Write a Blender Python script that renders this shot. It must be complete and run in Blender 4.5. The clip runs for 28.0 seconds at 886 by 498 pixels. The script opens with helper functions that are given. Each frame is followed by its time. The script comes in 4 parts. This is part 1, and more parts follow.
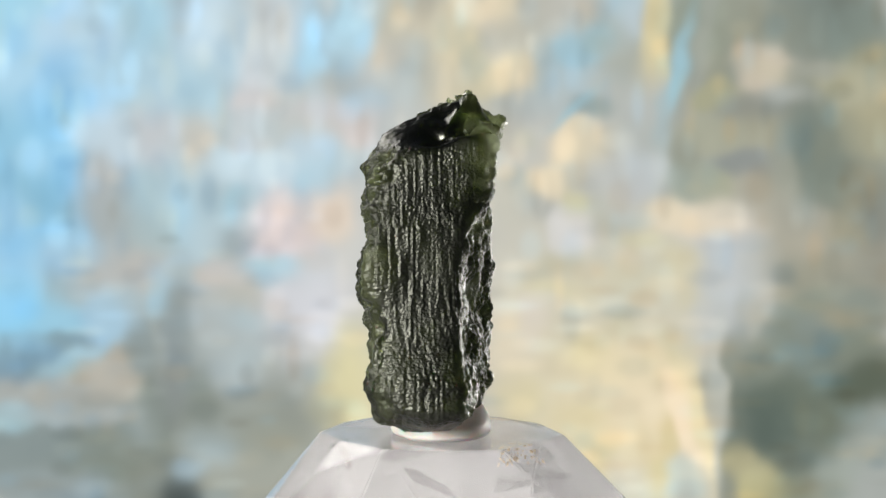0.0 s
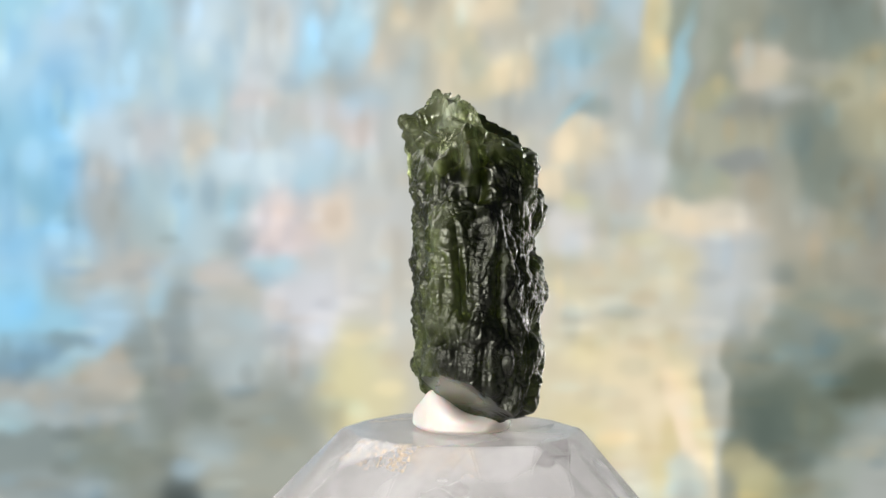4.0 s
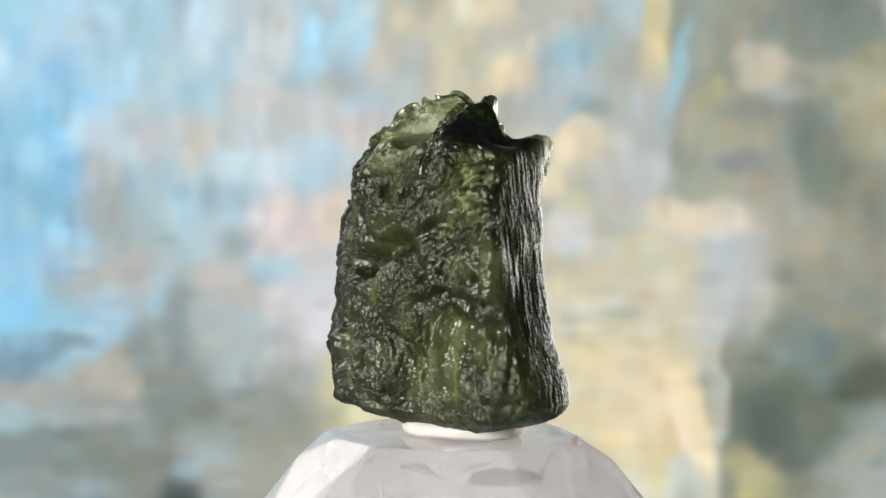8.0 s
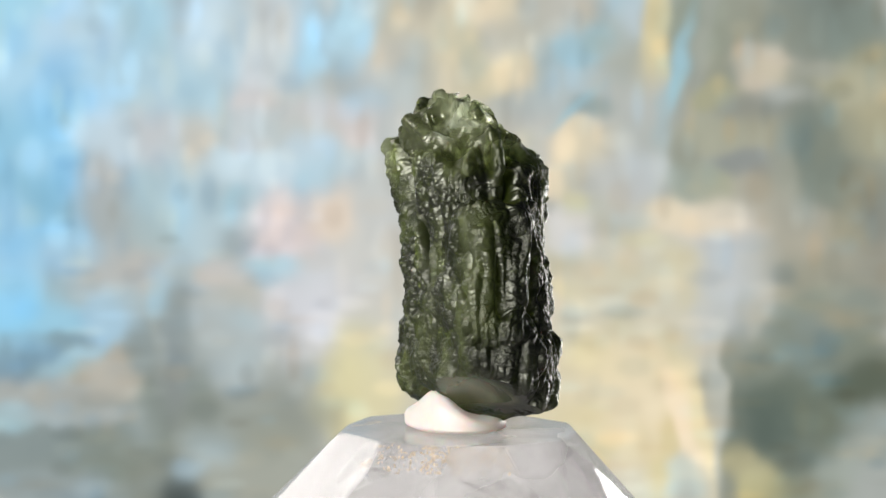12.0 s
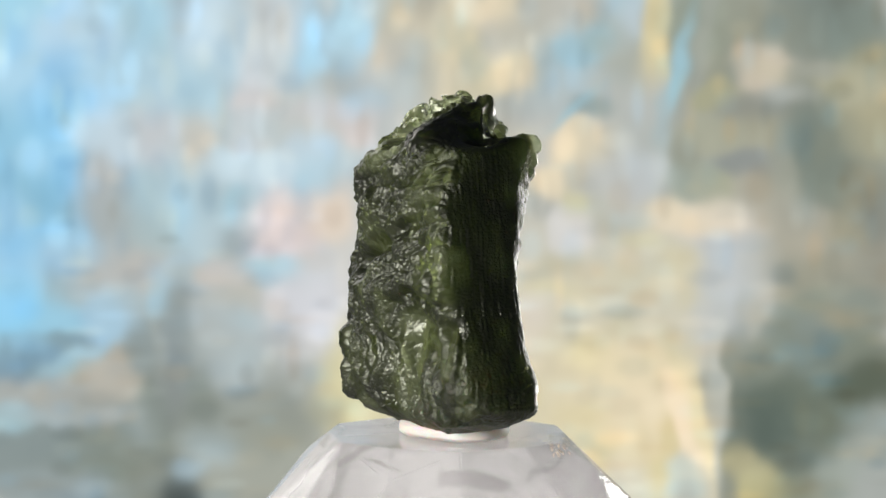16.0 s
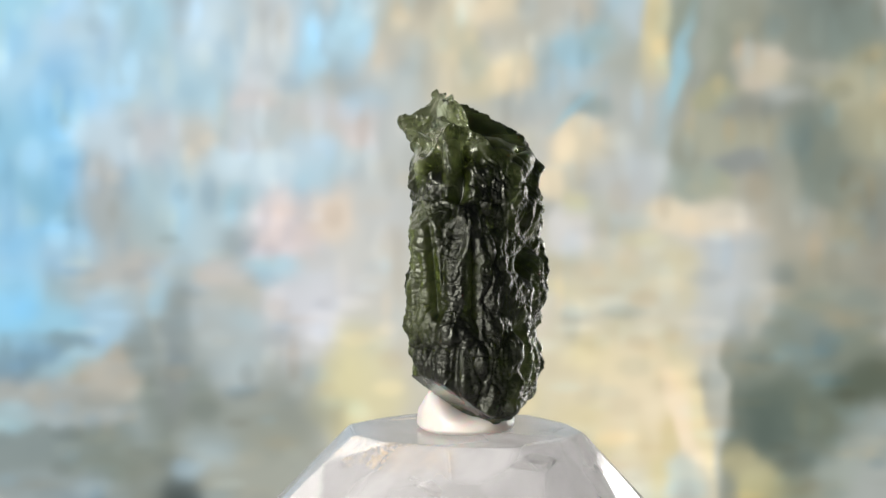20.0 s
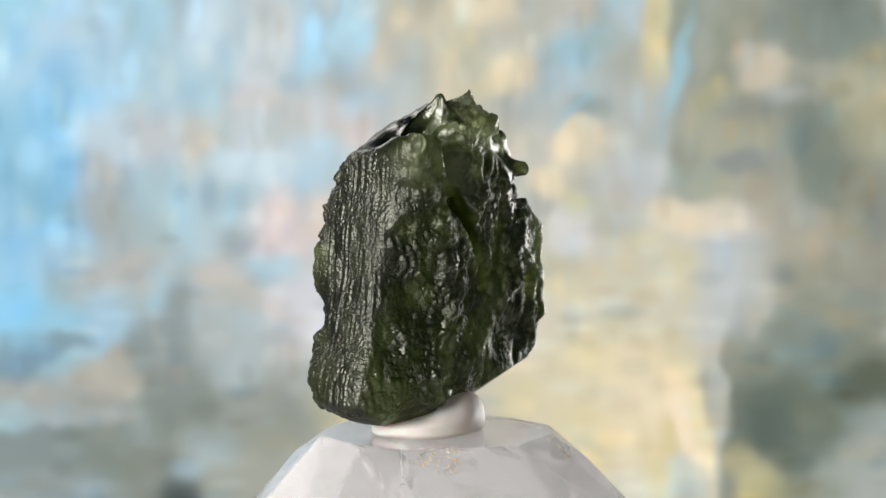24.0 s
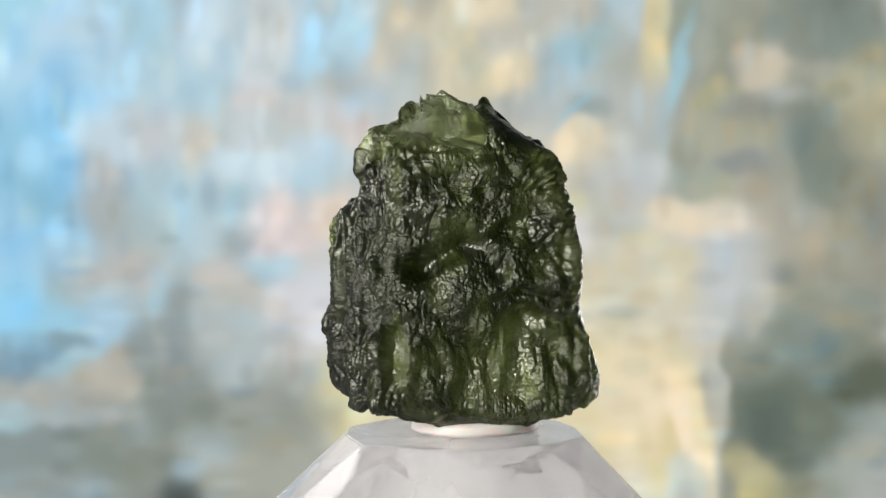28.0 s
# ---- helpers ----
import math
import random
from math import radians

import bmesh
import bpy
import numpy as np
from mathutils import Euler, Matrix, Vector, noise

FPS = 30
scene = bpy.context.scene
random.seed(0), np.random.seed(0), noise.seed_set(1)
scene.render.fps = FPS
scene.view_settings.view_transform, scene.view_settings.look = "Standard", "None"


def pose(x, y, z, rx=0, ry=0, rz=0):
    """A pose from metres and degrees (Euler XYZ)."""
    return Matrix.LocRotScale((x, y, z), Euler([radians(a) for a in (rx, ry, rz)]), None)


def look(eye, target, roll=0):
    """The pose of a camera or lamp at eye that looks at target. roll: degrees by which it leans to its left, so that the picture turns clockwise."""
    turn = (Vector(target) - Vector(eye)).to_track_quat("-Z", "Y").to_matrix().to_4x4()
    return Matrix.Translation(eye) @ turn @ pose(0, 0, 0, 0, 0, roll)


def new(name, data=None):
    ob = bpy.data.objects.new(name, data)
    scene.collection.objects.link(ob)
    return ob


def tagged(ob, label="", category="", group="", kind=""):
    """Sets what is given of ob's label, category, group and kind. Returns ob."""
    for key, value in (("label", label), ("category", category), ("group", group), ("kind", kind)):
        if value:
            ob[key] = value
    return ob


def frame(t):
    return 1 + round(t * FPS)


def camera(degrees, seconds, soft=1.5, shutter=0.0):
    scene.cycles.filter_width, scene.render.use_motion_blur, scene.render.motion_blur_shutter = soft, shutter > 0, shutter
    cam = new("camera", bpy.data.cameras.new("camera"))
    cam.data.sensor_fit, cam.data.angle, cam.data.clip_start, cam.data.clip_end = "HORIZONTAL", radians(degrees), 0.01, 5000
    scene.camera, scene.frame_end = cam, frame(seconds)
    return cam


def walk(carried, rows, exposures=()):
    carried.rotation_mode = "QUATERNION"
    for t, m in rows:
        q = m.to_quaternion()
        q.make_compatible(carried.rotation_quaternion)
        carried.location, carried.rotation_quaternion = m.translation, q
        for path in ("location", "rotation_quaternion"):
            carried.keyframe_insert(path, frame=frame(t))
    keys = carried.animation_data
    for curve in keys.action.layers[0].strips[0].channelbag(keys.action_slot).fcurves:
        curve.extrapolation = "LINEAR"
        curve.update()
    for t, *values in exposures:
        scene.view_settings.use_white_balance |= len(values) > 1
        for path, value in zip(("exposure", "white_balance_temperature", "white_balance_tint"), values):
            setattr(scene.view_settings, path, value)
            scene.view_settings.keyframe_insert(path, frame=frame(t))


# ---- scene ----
from mathutils.bvhtree import BVHTree

# The clip: a dark green glassy stone, stuck with white putty on the cut top of a clear quartz
# point, turns on its vertical axis before a soft, out-of-focus coloured backdrop.
MM = 0.001
HUB = 0.100            # height of the picture's middle on the turning axis, above the tabletop
DIST = 0.11636         # from the lens to the turning axis
TILT = radians(2.5)
cam = camera(30.17, 28.0, soft=1.5)
EYE = (-0.00064, -DIST * math.cos(TILT), HUB + DIST * math.sin(TILT))
AIM = (-0.00064, 0.0, HUB)
walk(cam, [(0, look(EYE, AIM, 0.055)), (28, look(EYE, AIM, 0.055))])
cam.data.dof.use_dof = True
cam.data.dof.focus_distance = DIST - 0.004
cam.data.dof.aperture_fstop = 95.0

# ---- world and light ----
world = bpy.data.worlds.new("studio")
world.use_nodes = True
world.node_tree.nodes["Background"].inputs["Color"].default_value = (0.75, 0.85, 1.0, 1)
world.node_tree.nodes["Background"].inputs["Strength"].default_value = 0.05
scene.world = world
scene.view_settings.exposure = 0.0


def area_lamp(name, eye, target, size, power, colour):
    data = bpy.data.lights.new(name, "AREA")
    data.shape, data.size, data.energy, data.color = "DISK", size, power, colour
    ob = new(name, data)
    ob.matrix_world = look(eye, target)
    return ob


area_lamp("key_lamp", (-0.22, -0.26, HUB + 0.08), (0, 0, HUB - 0.005), 0.16, 2.6, (1.0, 0.97, 0.93))
area_lamp("side_lamp", (0.21, 0.25, HUB - 0.015), (0, 0, HUB), 0.14, 0.85, (1.0, 0.97, 0.94))
area_lamp("back_lamp", (-0.20, 0.24, HUB + 0.16), (0, 0, HUB - 0.01), 0.20, 0.45, (1.0, 0.96, 0.92))

# ---- small helpers ----


def part(name, bm, material, parent=None, label=""):
    mesh = bpy.data.meshes.new(name)
    bm.to_mesh(mesh)
    bm.free()
    mesh.materials.append(material)
    ob = new(name, mesh)
    if parent:
        ob.parent = parent
    if label:
        ob["label"] = label
    return ob


def grid_mesh(name, rows, cols, co, material, closed=True, caps=None):
    """A mesh over rows x cols points, closed round the columns, from numpy arrays."""
    i = np.arange(rows - 1)[:, None] * cols
    j = np.arange(cols if closed else cols - 1)[None]
    k = (j + 1) % cols
    quads = np.stack([i + k, i + j, i + cols + j, i + cols + k], -1).reshape(-1, 4)
    mesh = bpy.data.meshes.new(name)
    co = co.reshape(-1, 3)
    extra = 0 if caps is None else len(caps)
    mesh.vertices.add(len(co) + extra)
    mesh.vertices.foreach_set("co", (co if caps is None else np.vstack([co, caps])).ravel())
    fan = []
    if caps is not None:
        a, b = len(co), len(co) + 1
        jj = np.arange(cols)
        kk = (jj + 1) % cols
        fan = [np.stack([jj, kk, np.full(cols, a)], 1), np.stack([kk + (rows - 1) * cols, jj + (rows - 1) * cols, np.full(cols, b)], 1)]
    tris = np.vstack(fan) if fan else np.zeros((0, 3), int)
    loops = np.r_[quads.ravel(), tris.ravel()]
    mesh.loops.add(len(loops))
    mesh.loops.foreach_set("vertex_index", loops.astype(np.int32))
    mesh.polygons.add(len(quads) + len(tris))
    starts = np.r_[np.arange(len(quads)) * 4, len(quads) * 4 + np.arange(len(tris)) * 3]
    mesh.polygons.foreach_set("loop_start", starts.astype(np.int32))
    mesh.polygons.foreach_set("use_smooth", np.ones(len(starts), bool))
    mesh.update(calc_edges=True)
    mesh.validate()
    mesh.materials.append(material)
    return new(name, mesh)


def hashed(i, j, k, seed):
    h = (i * 374761393 + j * 668265263 + k * 2147483647 + seed * 974634541) & 0xFFFFFFFF
    h = ((h ^ (h >> 13)) * 1274126177) & 0xFFFFFFFF
    return ((h ^ (h >> 16)) & 0xFFFF) / 32767.5 - 1.0


def vnoise(p, scale, seed=0):
    """Smooth value noise, -1 to 1, at points p (n, 3); scale: cells a millimetre along x, y, z."""
    q = p * np.asarray(scale) + 100.37 + seed * 7.13
    c = np.floor(q).astype(np.int64)
    f = q - c
    f = f * f * f * (f * (f * 6 - 15) + 10)
    total = np.zeros(len(p))
    for a in (0, 1):
        for b in (0, 1):
            for d in (0, 1):
                w = (f[:, 0] if a else 1 - f[:, 0]) * (f[:, 1] if b else 1 - f[:, 1]) * (f[:, 2] if d else 1 - f[:, 2])
                total += w * hashed(c[:, 0] + a, c[:, 1] + b, c[:, 2] + d, seed)
    return total


def cells(p, scale, seed=0):
    """Rounded bumps packed side by side: 1 on each top, 0 in the joints between."""
    q = p * np.asarray(scale) + 57.3 + seed * 3.7
    c = np.floor(q).astype(np.int64)
    best = np.full(len(p), 9.0)
    for a in (-1, 0, 1):
        for b in (-1, 0, 1):
            for d in (-1, 0, 1):
                i, j, k = c[:, 0] + a, c[:, 1] + b, c[:, 2] + d
                gap = (i + 0.5 + 0.42 * hashed(i, j, k, seed) - q[:, 0]) ** 2
                gap += (j + 0.5 + 0.42 * hashed(i, j, k, seed + 1) - q[:, 1]) ** 2
                gap += (k + 0.5 + 0.42 * hashed(i, j, k, seed + 2) - q[:, 2]) ** 2
                best = np.minimum(best, gap)
    return 1 - np.clip(best / 0.7, 0, 1)


def ramp(v, lo, hi):
    s = np.clip((v - lo) / (hi - lo), 0, 1)
    return s * s * (3 - 2 * s)


# ---- materials ----


def material(name, colour=(0.5, 0.5, 0.5), rough=0.5, **more):
    m = bpy.data.materials.new(name)
    m.use_nodes = True
    b = m.node_tree.nodes["Principled BSDF"]
    b.inputs["Base Color"].default_value = (*colour, 1)
    b.inputs["Roughness"].default_value = rough
    for key, value in more.items():
        b.inputs[key.replace("_", " ")].default_value = value
    return m, m.node_tree, b


def node(tree, kind, **values):
    n = tree.nodes.new(kind)
    for key, value in values.items():
        n.inputs[key.replace("_", " ")].default_value = value
    return n


def stone_material():
    m, tree, b = material("green_glass_stone", (0.03, 0.045, 0.012), 0.2, Transmission_Weight=0.9, IOR=1.49, Specular_IOR_Level=0.95, Specular_Tint=(0.97, 1.0, 0.86, 1))
    link = tree.links.new
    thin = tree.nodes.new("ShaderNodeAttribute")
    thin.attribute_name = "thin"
    coord = tree.nodes.new("ShaderNodeTexCoord")
    cloud = node(tree, "ShaderNodeTexNoise", Scale=420.0, Detail=4.0)
    link(coord.outputs["Object"], cloud.inputs["Vector"])
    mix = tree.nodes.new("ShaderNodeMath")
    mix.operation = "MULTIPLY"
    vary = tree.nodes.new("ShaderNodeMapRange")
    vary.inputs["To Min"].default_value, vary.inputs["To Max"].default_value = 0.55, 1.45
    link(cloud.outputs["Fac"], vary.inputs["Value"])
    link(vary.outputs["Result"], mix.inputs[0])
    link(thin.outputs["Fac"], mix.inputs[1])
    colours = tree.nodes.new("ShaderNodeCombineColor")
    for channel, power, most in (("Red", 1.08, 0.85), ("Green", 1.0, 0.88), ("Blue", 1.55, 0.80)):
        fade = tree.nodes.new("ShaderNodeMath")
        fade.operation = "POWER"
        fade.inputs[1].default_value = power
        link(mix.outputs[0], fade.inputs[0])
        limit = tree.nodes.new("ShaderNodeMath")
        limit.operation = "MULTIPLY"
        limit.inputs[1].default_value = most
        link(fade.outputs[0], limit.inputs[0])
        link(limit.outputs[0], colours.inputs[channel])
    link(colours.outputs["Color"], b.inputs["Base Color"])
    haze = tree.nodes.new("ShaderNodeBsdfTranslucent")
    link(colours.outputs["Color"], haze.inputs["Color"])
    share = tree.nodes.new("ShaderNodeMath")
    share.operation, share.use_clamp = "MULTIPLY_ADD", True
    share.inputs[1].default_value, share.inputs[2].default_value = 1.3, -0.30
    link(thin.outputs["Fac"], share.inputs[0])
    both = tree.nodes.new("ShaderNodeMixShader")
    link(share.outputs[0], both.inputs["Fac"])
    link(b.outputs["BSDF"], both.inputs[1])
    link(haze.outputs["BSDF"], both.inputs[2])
    link(both.outputs["Shader"], tree.nodes["Material Output"].inputs["Surface"])
    # frosted skin: fine pits and beads, absent on the broken faces
    pits = node(tree, "ShaderNodeTexVoronoi", Scale=7500.0, Randomness=1.0)
    link(coord.outputs["Object"], pits.inputs["Vector"])
    grain = node(tree, "ShaderNodeTexNoise", Scale=13000.0, Detail=2.0)
    link(coord.outputs["Object"], grain.inputs["Vector"])
    skin = tree.nodes.new("ShaderNodeMath")
    skin.operation = "MULTIPLY_ADD"
    skin.inputs[1].default_value = -0.9
    link(pits.outputs["Distance"], skin.inputs[0])
    link(grain.outputs["Fac"], skin.inputs[2])
    frost = tree.nodes.new("ShaderNodeAttribute")
    frost.attribute_name = "frost"
    bump = node(tree, "ShaderNodeBump", Distance=0.00004)
    link(frost.outputs["Fac"], bump.inputs["Strength"])
    link(skin.outputs[0], bump.inputs["Height"])
    link(bump.outputs["Normal"], b.inputs["Normal"])
    matte = tree.nodes.new("ShaderNodeAttribute")
    matte.attribute_name = "matte"
    spread = tree.nodes.new("ShaderNodeMapRange")
    spread.inputs["To Min"].default_value, spread.inputs["To Max"].default_value = 0.31, 0.45
    link(cloud.outputs["Fac"], spread.inputs["Value"])
    rough = tree.nodes.new("ShaderNodeMath")
    rough.operation = "ADD"
    link(spread.outputs["Result"], rough.inputs[0])
    link(matte.outputs["Fac"], rough.inputs[1])
    link(rough.outputs[0], b.inputs["Roughness"])
    return m


def quartz_material():
    m, tree, b = material("clear_quartz", (0.97, 0.965, 0.97), 0.15, Transmission_Weight=1.0, IOR=1.544)
    link = tree.links.new
    coord = tree.nodes.new("ShaderNodeTexCoord")
    veil = node(tree, "ShaderNodeTexNoise", Scale=90.0, Detail=4.0, Distortion=0.6)
    link(coord.outputs["Object"], veil.inputs["Vector"])
    span = tree.nodes.new("ShaderNodeMapRange")
    span.inputs["From Min"].default_value, span.inputs["From Max"].default_value = 0.35, 0.75
    span.inputs["To Min"].default_value, span.inputs["To Max"].default_value = 0.06, 0.36
    link(veil.outputs["Fac"], span.inputs["Value"])
    white = (0.95, 0.93, 0.93, 1)
    milky, chalk = tree.nodes.new("ShaderNodeBsdfTranslucent"), tree.nodes.new("ShaderNodeBsdfDiffuse")
    milky.inputs["Color"].default_value = chalk.inputs["Color"].default_value = white
    cloud, mixed = tree.nodes.new("ShaderNodeMixShader"), tree.nodes.new("ShaderNodeMixShader")
    cloud.inputs["Fac"].default_value = 0.7
    link(milky.outputs["BSDF"], cloud.inputs[1])
    link(chalk.outputs["BSDF"], cloud.inputs[2])
    link(span.outputs["Result"], mixed.inputs["Fac"])
    link(b.outputs["BSDF"], mixed.inputs[1])
    link(cloud.outputs["Shader"], mixed.inputs[2])
    link(mixed.outputs["Shader"], tree.nodes["Material Output"].inputs["Surface"])
    return m


def putty_material():
    m, tree, b = material("white_putty", (0.70, 0.665, 0.635), 0.45, Subsurface_Weight=0.5, Subsurface_Scale=0.0012)
    coord = tree.nodes.new("ShaderNodeTexCoord")
    n = node(tree, "ShaderNodeTexNoise", Scale=900.0, Detail=4.0)
    tree.links.new(coord.outputs["Object"], n.inputs["Vector"])
    bump = node(tree, "ShaderNodeBump", Strength=0.15, Distance=0.0001)
    tree.links.new(n.outputs["Fac"], bump.inputs["Height"])
    tree.links.new(bump.outputs["Normal"], b.inputs["Normal"])
    glow = tree.nodes.new("ShaderNodeBsdfTranslucent")
    glow.inputs["Color"].default_value = (0.95, 0.91, 0.85, 1)
    both = node(tree, "ShaderNodeMixShader", Fac=0.35)
    tree.links.new(b.outputs["BSDF"], both.inputs[1])
    tree.links.new(glow.outputs["BSDF"], both.inputs[2])
    tree.links.new(both.outputs["Shader"], tree.nodes["Material Output"].inputs["Surface"])
    return m


def plain_material(name, colour, rough, scale):
    m, tree, b = material(name, colour, rough)
    coord = tree.nodes.new("ShaderNodeTexCoord")
    n = node(tree, "ShaderNodeTexNoise", Scale=scale, Detail=6.0)
    tree.links.new(coord.outputs["Object"], n.inputs["Vector"])
    hue = tree.nodes.new("ShaderNodeMix")
    hue.data_type = "RGBA"
    hue.inputs[6].default_value = (*[c * 0.75 for c in colour], 1)
    hue.inputs[7].default_value = (*[min(1, c * 1.2) for c in colour], 1)
    tree.links.new(n.outputs["Fac"], hue.inputs[0])
    tree.links.new(hue.outputs[2], b.inputs["Base Color"])
    return m


def backdrop_material():
    m = bpy.data.materials.new("glowing_printed_backdrop")
    m.use_nodes = True
    tree = m.node_tree
    tree.nodes.remove(tree.nodes["Principled BSDF"])
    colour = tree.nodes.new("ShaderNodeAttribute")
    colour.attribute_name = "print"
    # emits the typed colours itself, in place of lamplight on the backdrop
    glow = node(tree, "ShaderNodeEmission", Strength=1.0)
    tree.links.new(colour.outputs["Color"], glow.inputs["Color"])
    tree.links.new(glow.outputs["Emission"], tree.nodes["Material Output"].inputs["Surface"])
    return m


STONE, QUARTZ, PUTTY = stone_material(), quartz_material(), putty_material()
FLECK = material("golden_fleck", (0.86, 0.68, 0.45), 0.35, Metallic=0.15)[0]
VEIL = material("inner_crack_facet", (0.80, 0.80, 0.79), 0.15, Transmission_Weight=0.85, IOR=1.2)[0]
TABLE = plain_material("grey_table_cloth", (0.42, 0.415, 0.41), 0.8, 300.0)

# ---- the setting ----
BACK = 0.28            # the backdrop stands this far behind the turning axis
UNIT = 100 * (DIST + BACK) / 2909.0   # one step of the backdrop's own measure


def tint(r, g, b):
    return np.array([((c / 255 + 0.055) / 1.055) ** 2.4 for c in (r, g, b)])


class Print:
    """Colour patches in soft cloud shapes, laid into one another."""

    def __init__(self, x, z, base):
        self.x, self.z = x, z
        self.weight = np.full(x.shape, 0.02)
        self.colour = self.weight[..., None] * base

    def patch(self, x, z, rx, rz, colour, lean=0.0, strength=1.0):
        c, s = math.cos(radians(lean)), math.sin(radians(lean))
        u, v = self.x - x, self.z - z
        w = strength * np.exp(-((u * c + v * s) / rx) ** 2 - ((v * c - u * s) / rz) ** 2)
        self.weight += w
        self.colour += w[..., None] * tint(*colour)


def make_backdrop():
    cols, rows = 1000, 420
    u, v = np.meshgrid(np.linspace(-20, 20, cols), np.linspace(12, -6.2, rows))
    p = np.stack([u.ravel(), v.ravel(), np.zeros(u.size)], 1)

    def ripple(scale, size, seed):
        return (vnoise(p, scale, seed) * size).reshape(u.shape)

    pr = Print(u + ripple((2.0, 1.6, 1), 0.09, 51) + ripple((4.0, 3.0, 1), 0.04, 52),
               v + ripple((2.0, 1.6, 1), 0.09, 53) + ripple((4.0, 3.0, 1), 0.04, 54), tint(186, 188, 182))
    PATCHES(pr)
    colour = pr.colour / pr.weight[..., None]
    # out-of-focus spots painted into the colour, upright above and lying below
    spots = np.random.default_rng(7)
    light, warm = np.zeros(u.shape), np.zeros(u.shape)
    for _ in range(5200):
        x, z = spots.uniform(-20, 20), spots.uniform(-6.2, 12)
        rx, rz = spots.uniform(0.10, 0.26), spots.uniform(0.14, 0.42)
        if z < -0.5 + spots.normal():
            rx, rz = rz, rx * 0.8
        i0, i1 = np.searchsorted(-v[:, 0], (-z - 1.5 * rz, -z + 1.5 * rz))
        j0, j1 = np.searchsorted(u[0], (x - 1.5 * rx, x + 1.5 * rx))
        d = ((u[i0:i1, j0:j1] - x) / rx) ** 2 + ((v[i0:i1, j0:j1] - z) / rz) ** 2
        w = np.exp(-d * d)
        light[i0:i1, j0:j1] += w * spots.normal(0.008, 0.062)
        warm[i0:i1, j0:j1] += w * spots.normal(0, 0.028)
    light, warm = light.ravel(), warm.ravel()
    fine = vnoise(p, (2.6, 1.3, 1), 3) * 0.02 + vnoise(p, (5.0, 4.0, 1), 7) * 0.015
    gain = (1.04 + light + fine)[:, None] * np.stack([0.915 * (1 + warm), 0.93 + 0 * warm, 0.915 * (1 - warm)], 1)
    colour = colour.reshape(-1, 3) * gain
    co = np.stack([u * UNIT, np.zeros_like(u), v * UNIT], -1)
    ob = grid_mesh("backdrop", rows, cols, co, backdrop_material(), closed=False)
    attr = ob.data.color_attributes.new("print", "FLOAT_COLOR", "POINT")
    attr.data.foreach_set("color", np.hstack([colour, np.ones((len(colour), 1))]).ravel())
    ob.matrix_world = pose(EYE[0], BACK * math.cos(TILT), HUB - BACK * math.sin(TILT), -2.5, 0, 0)
    tagged(ob, "glowing backdrop with out-of-focus blotches painted in pale blue, grey and cream", "backdrop", kind="structure")


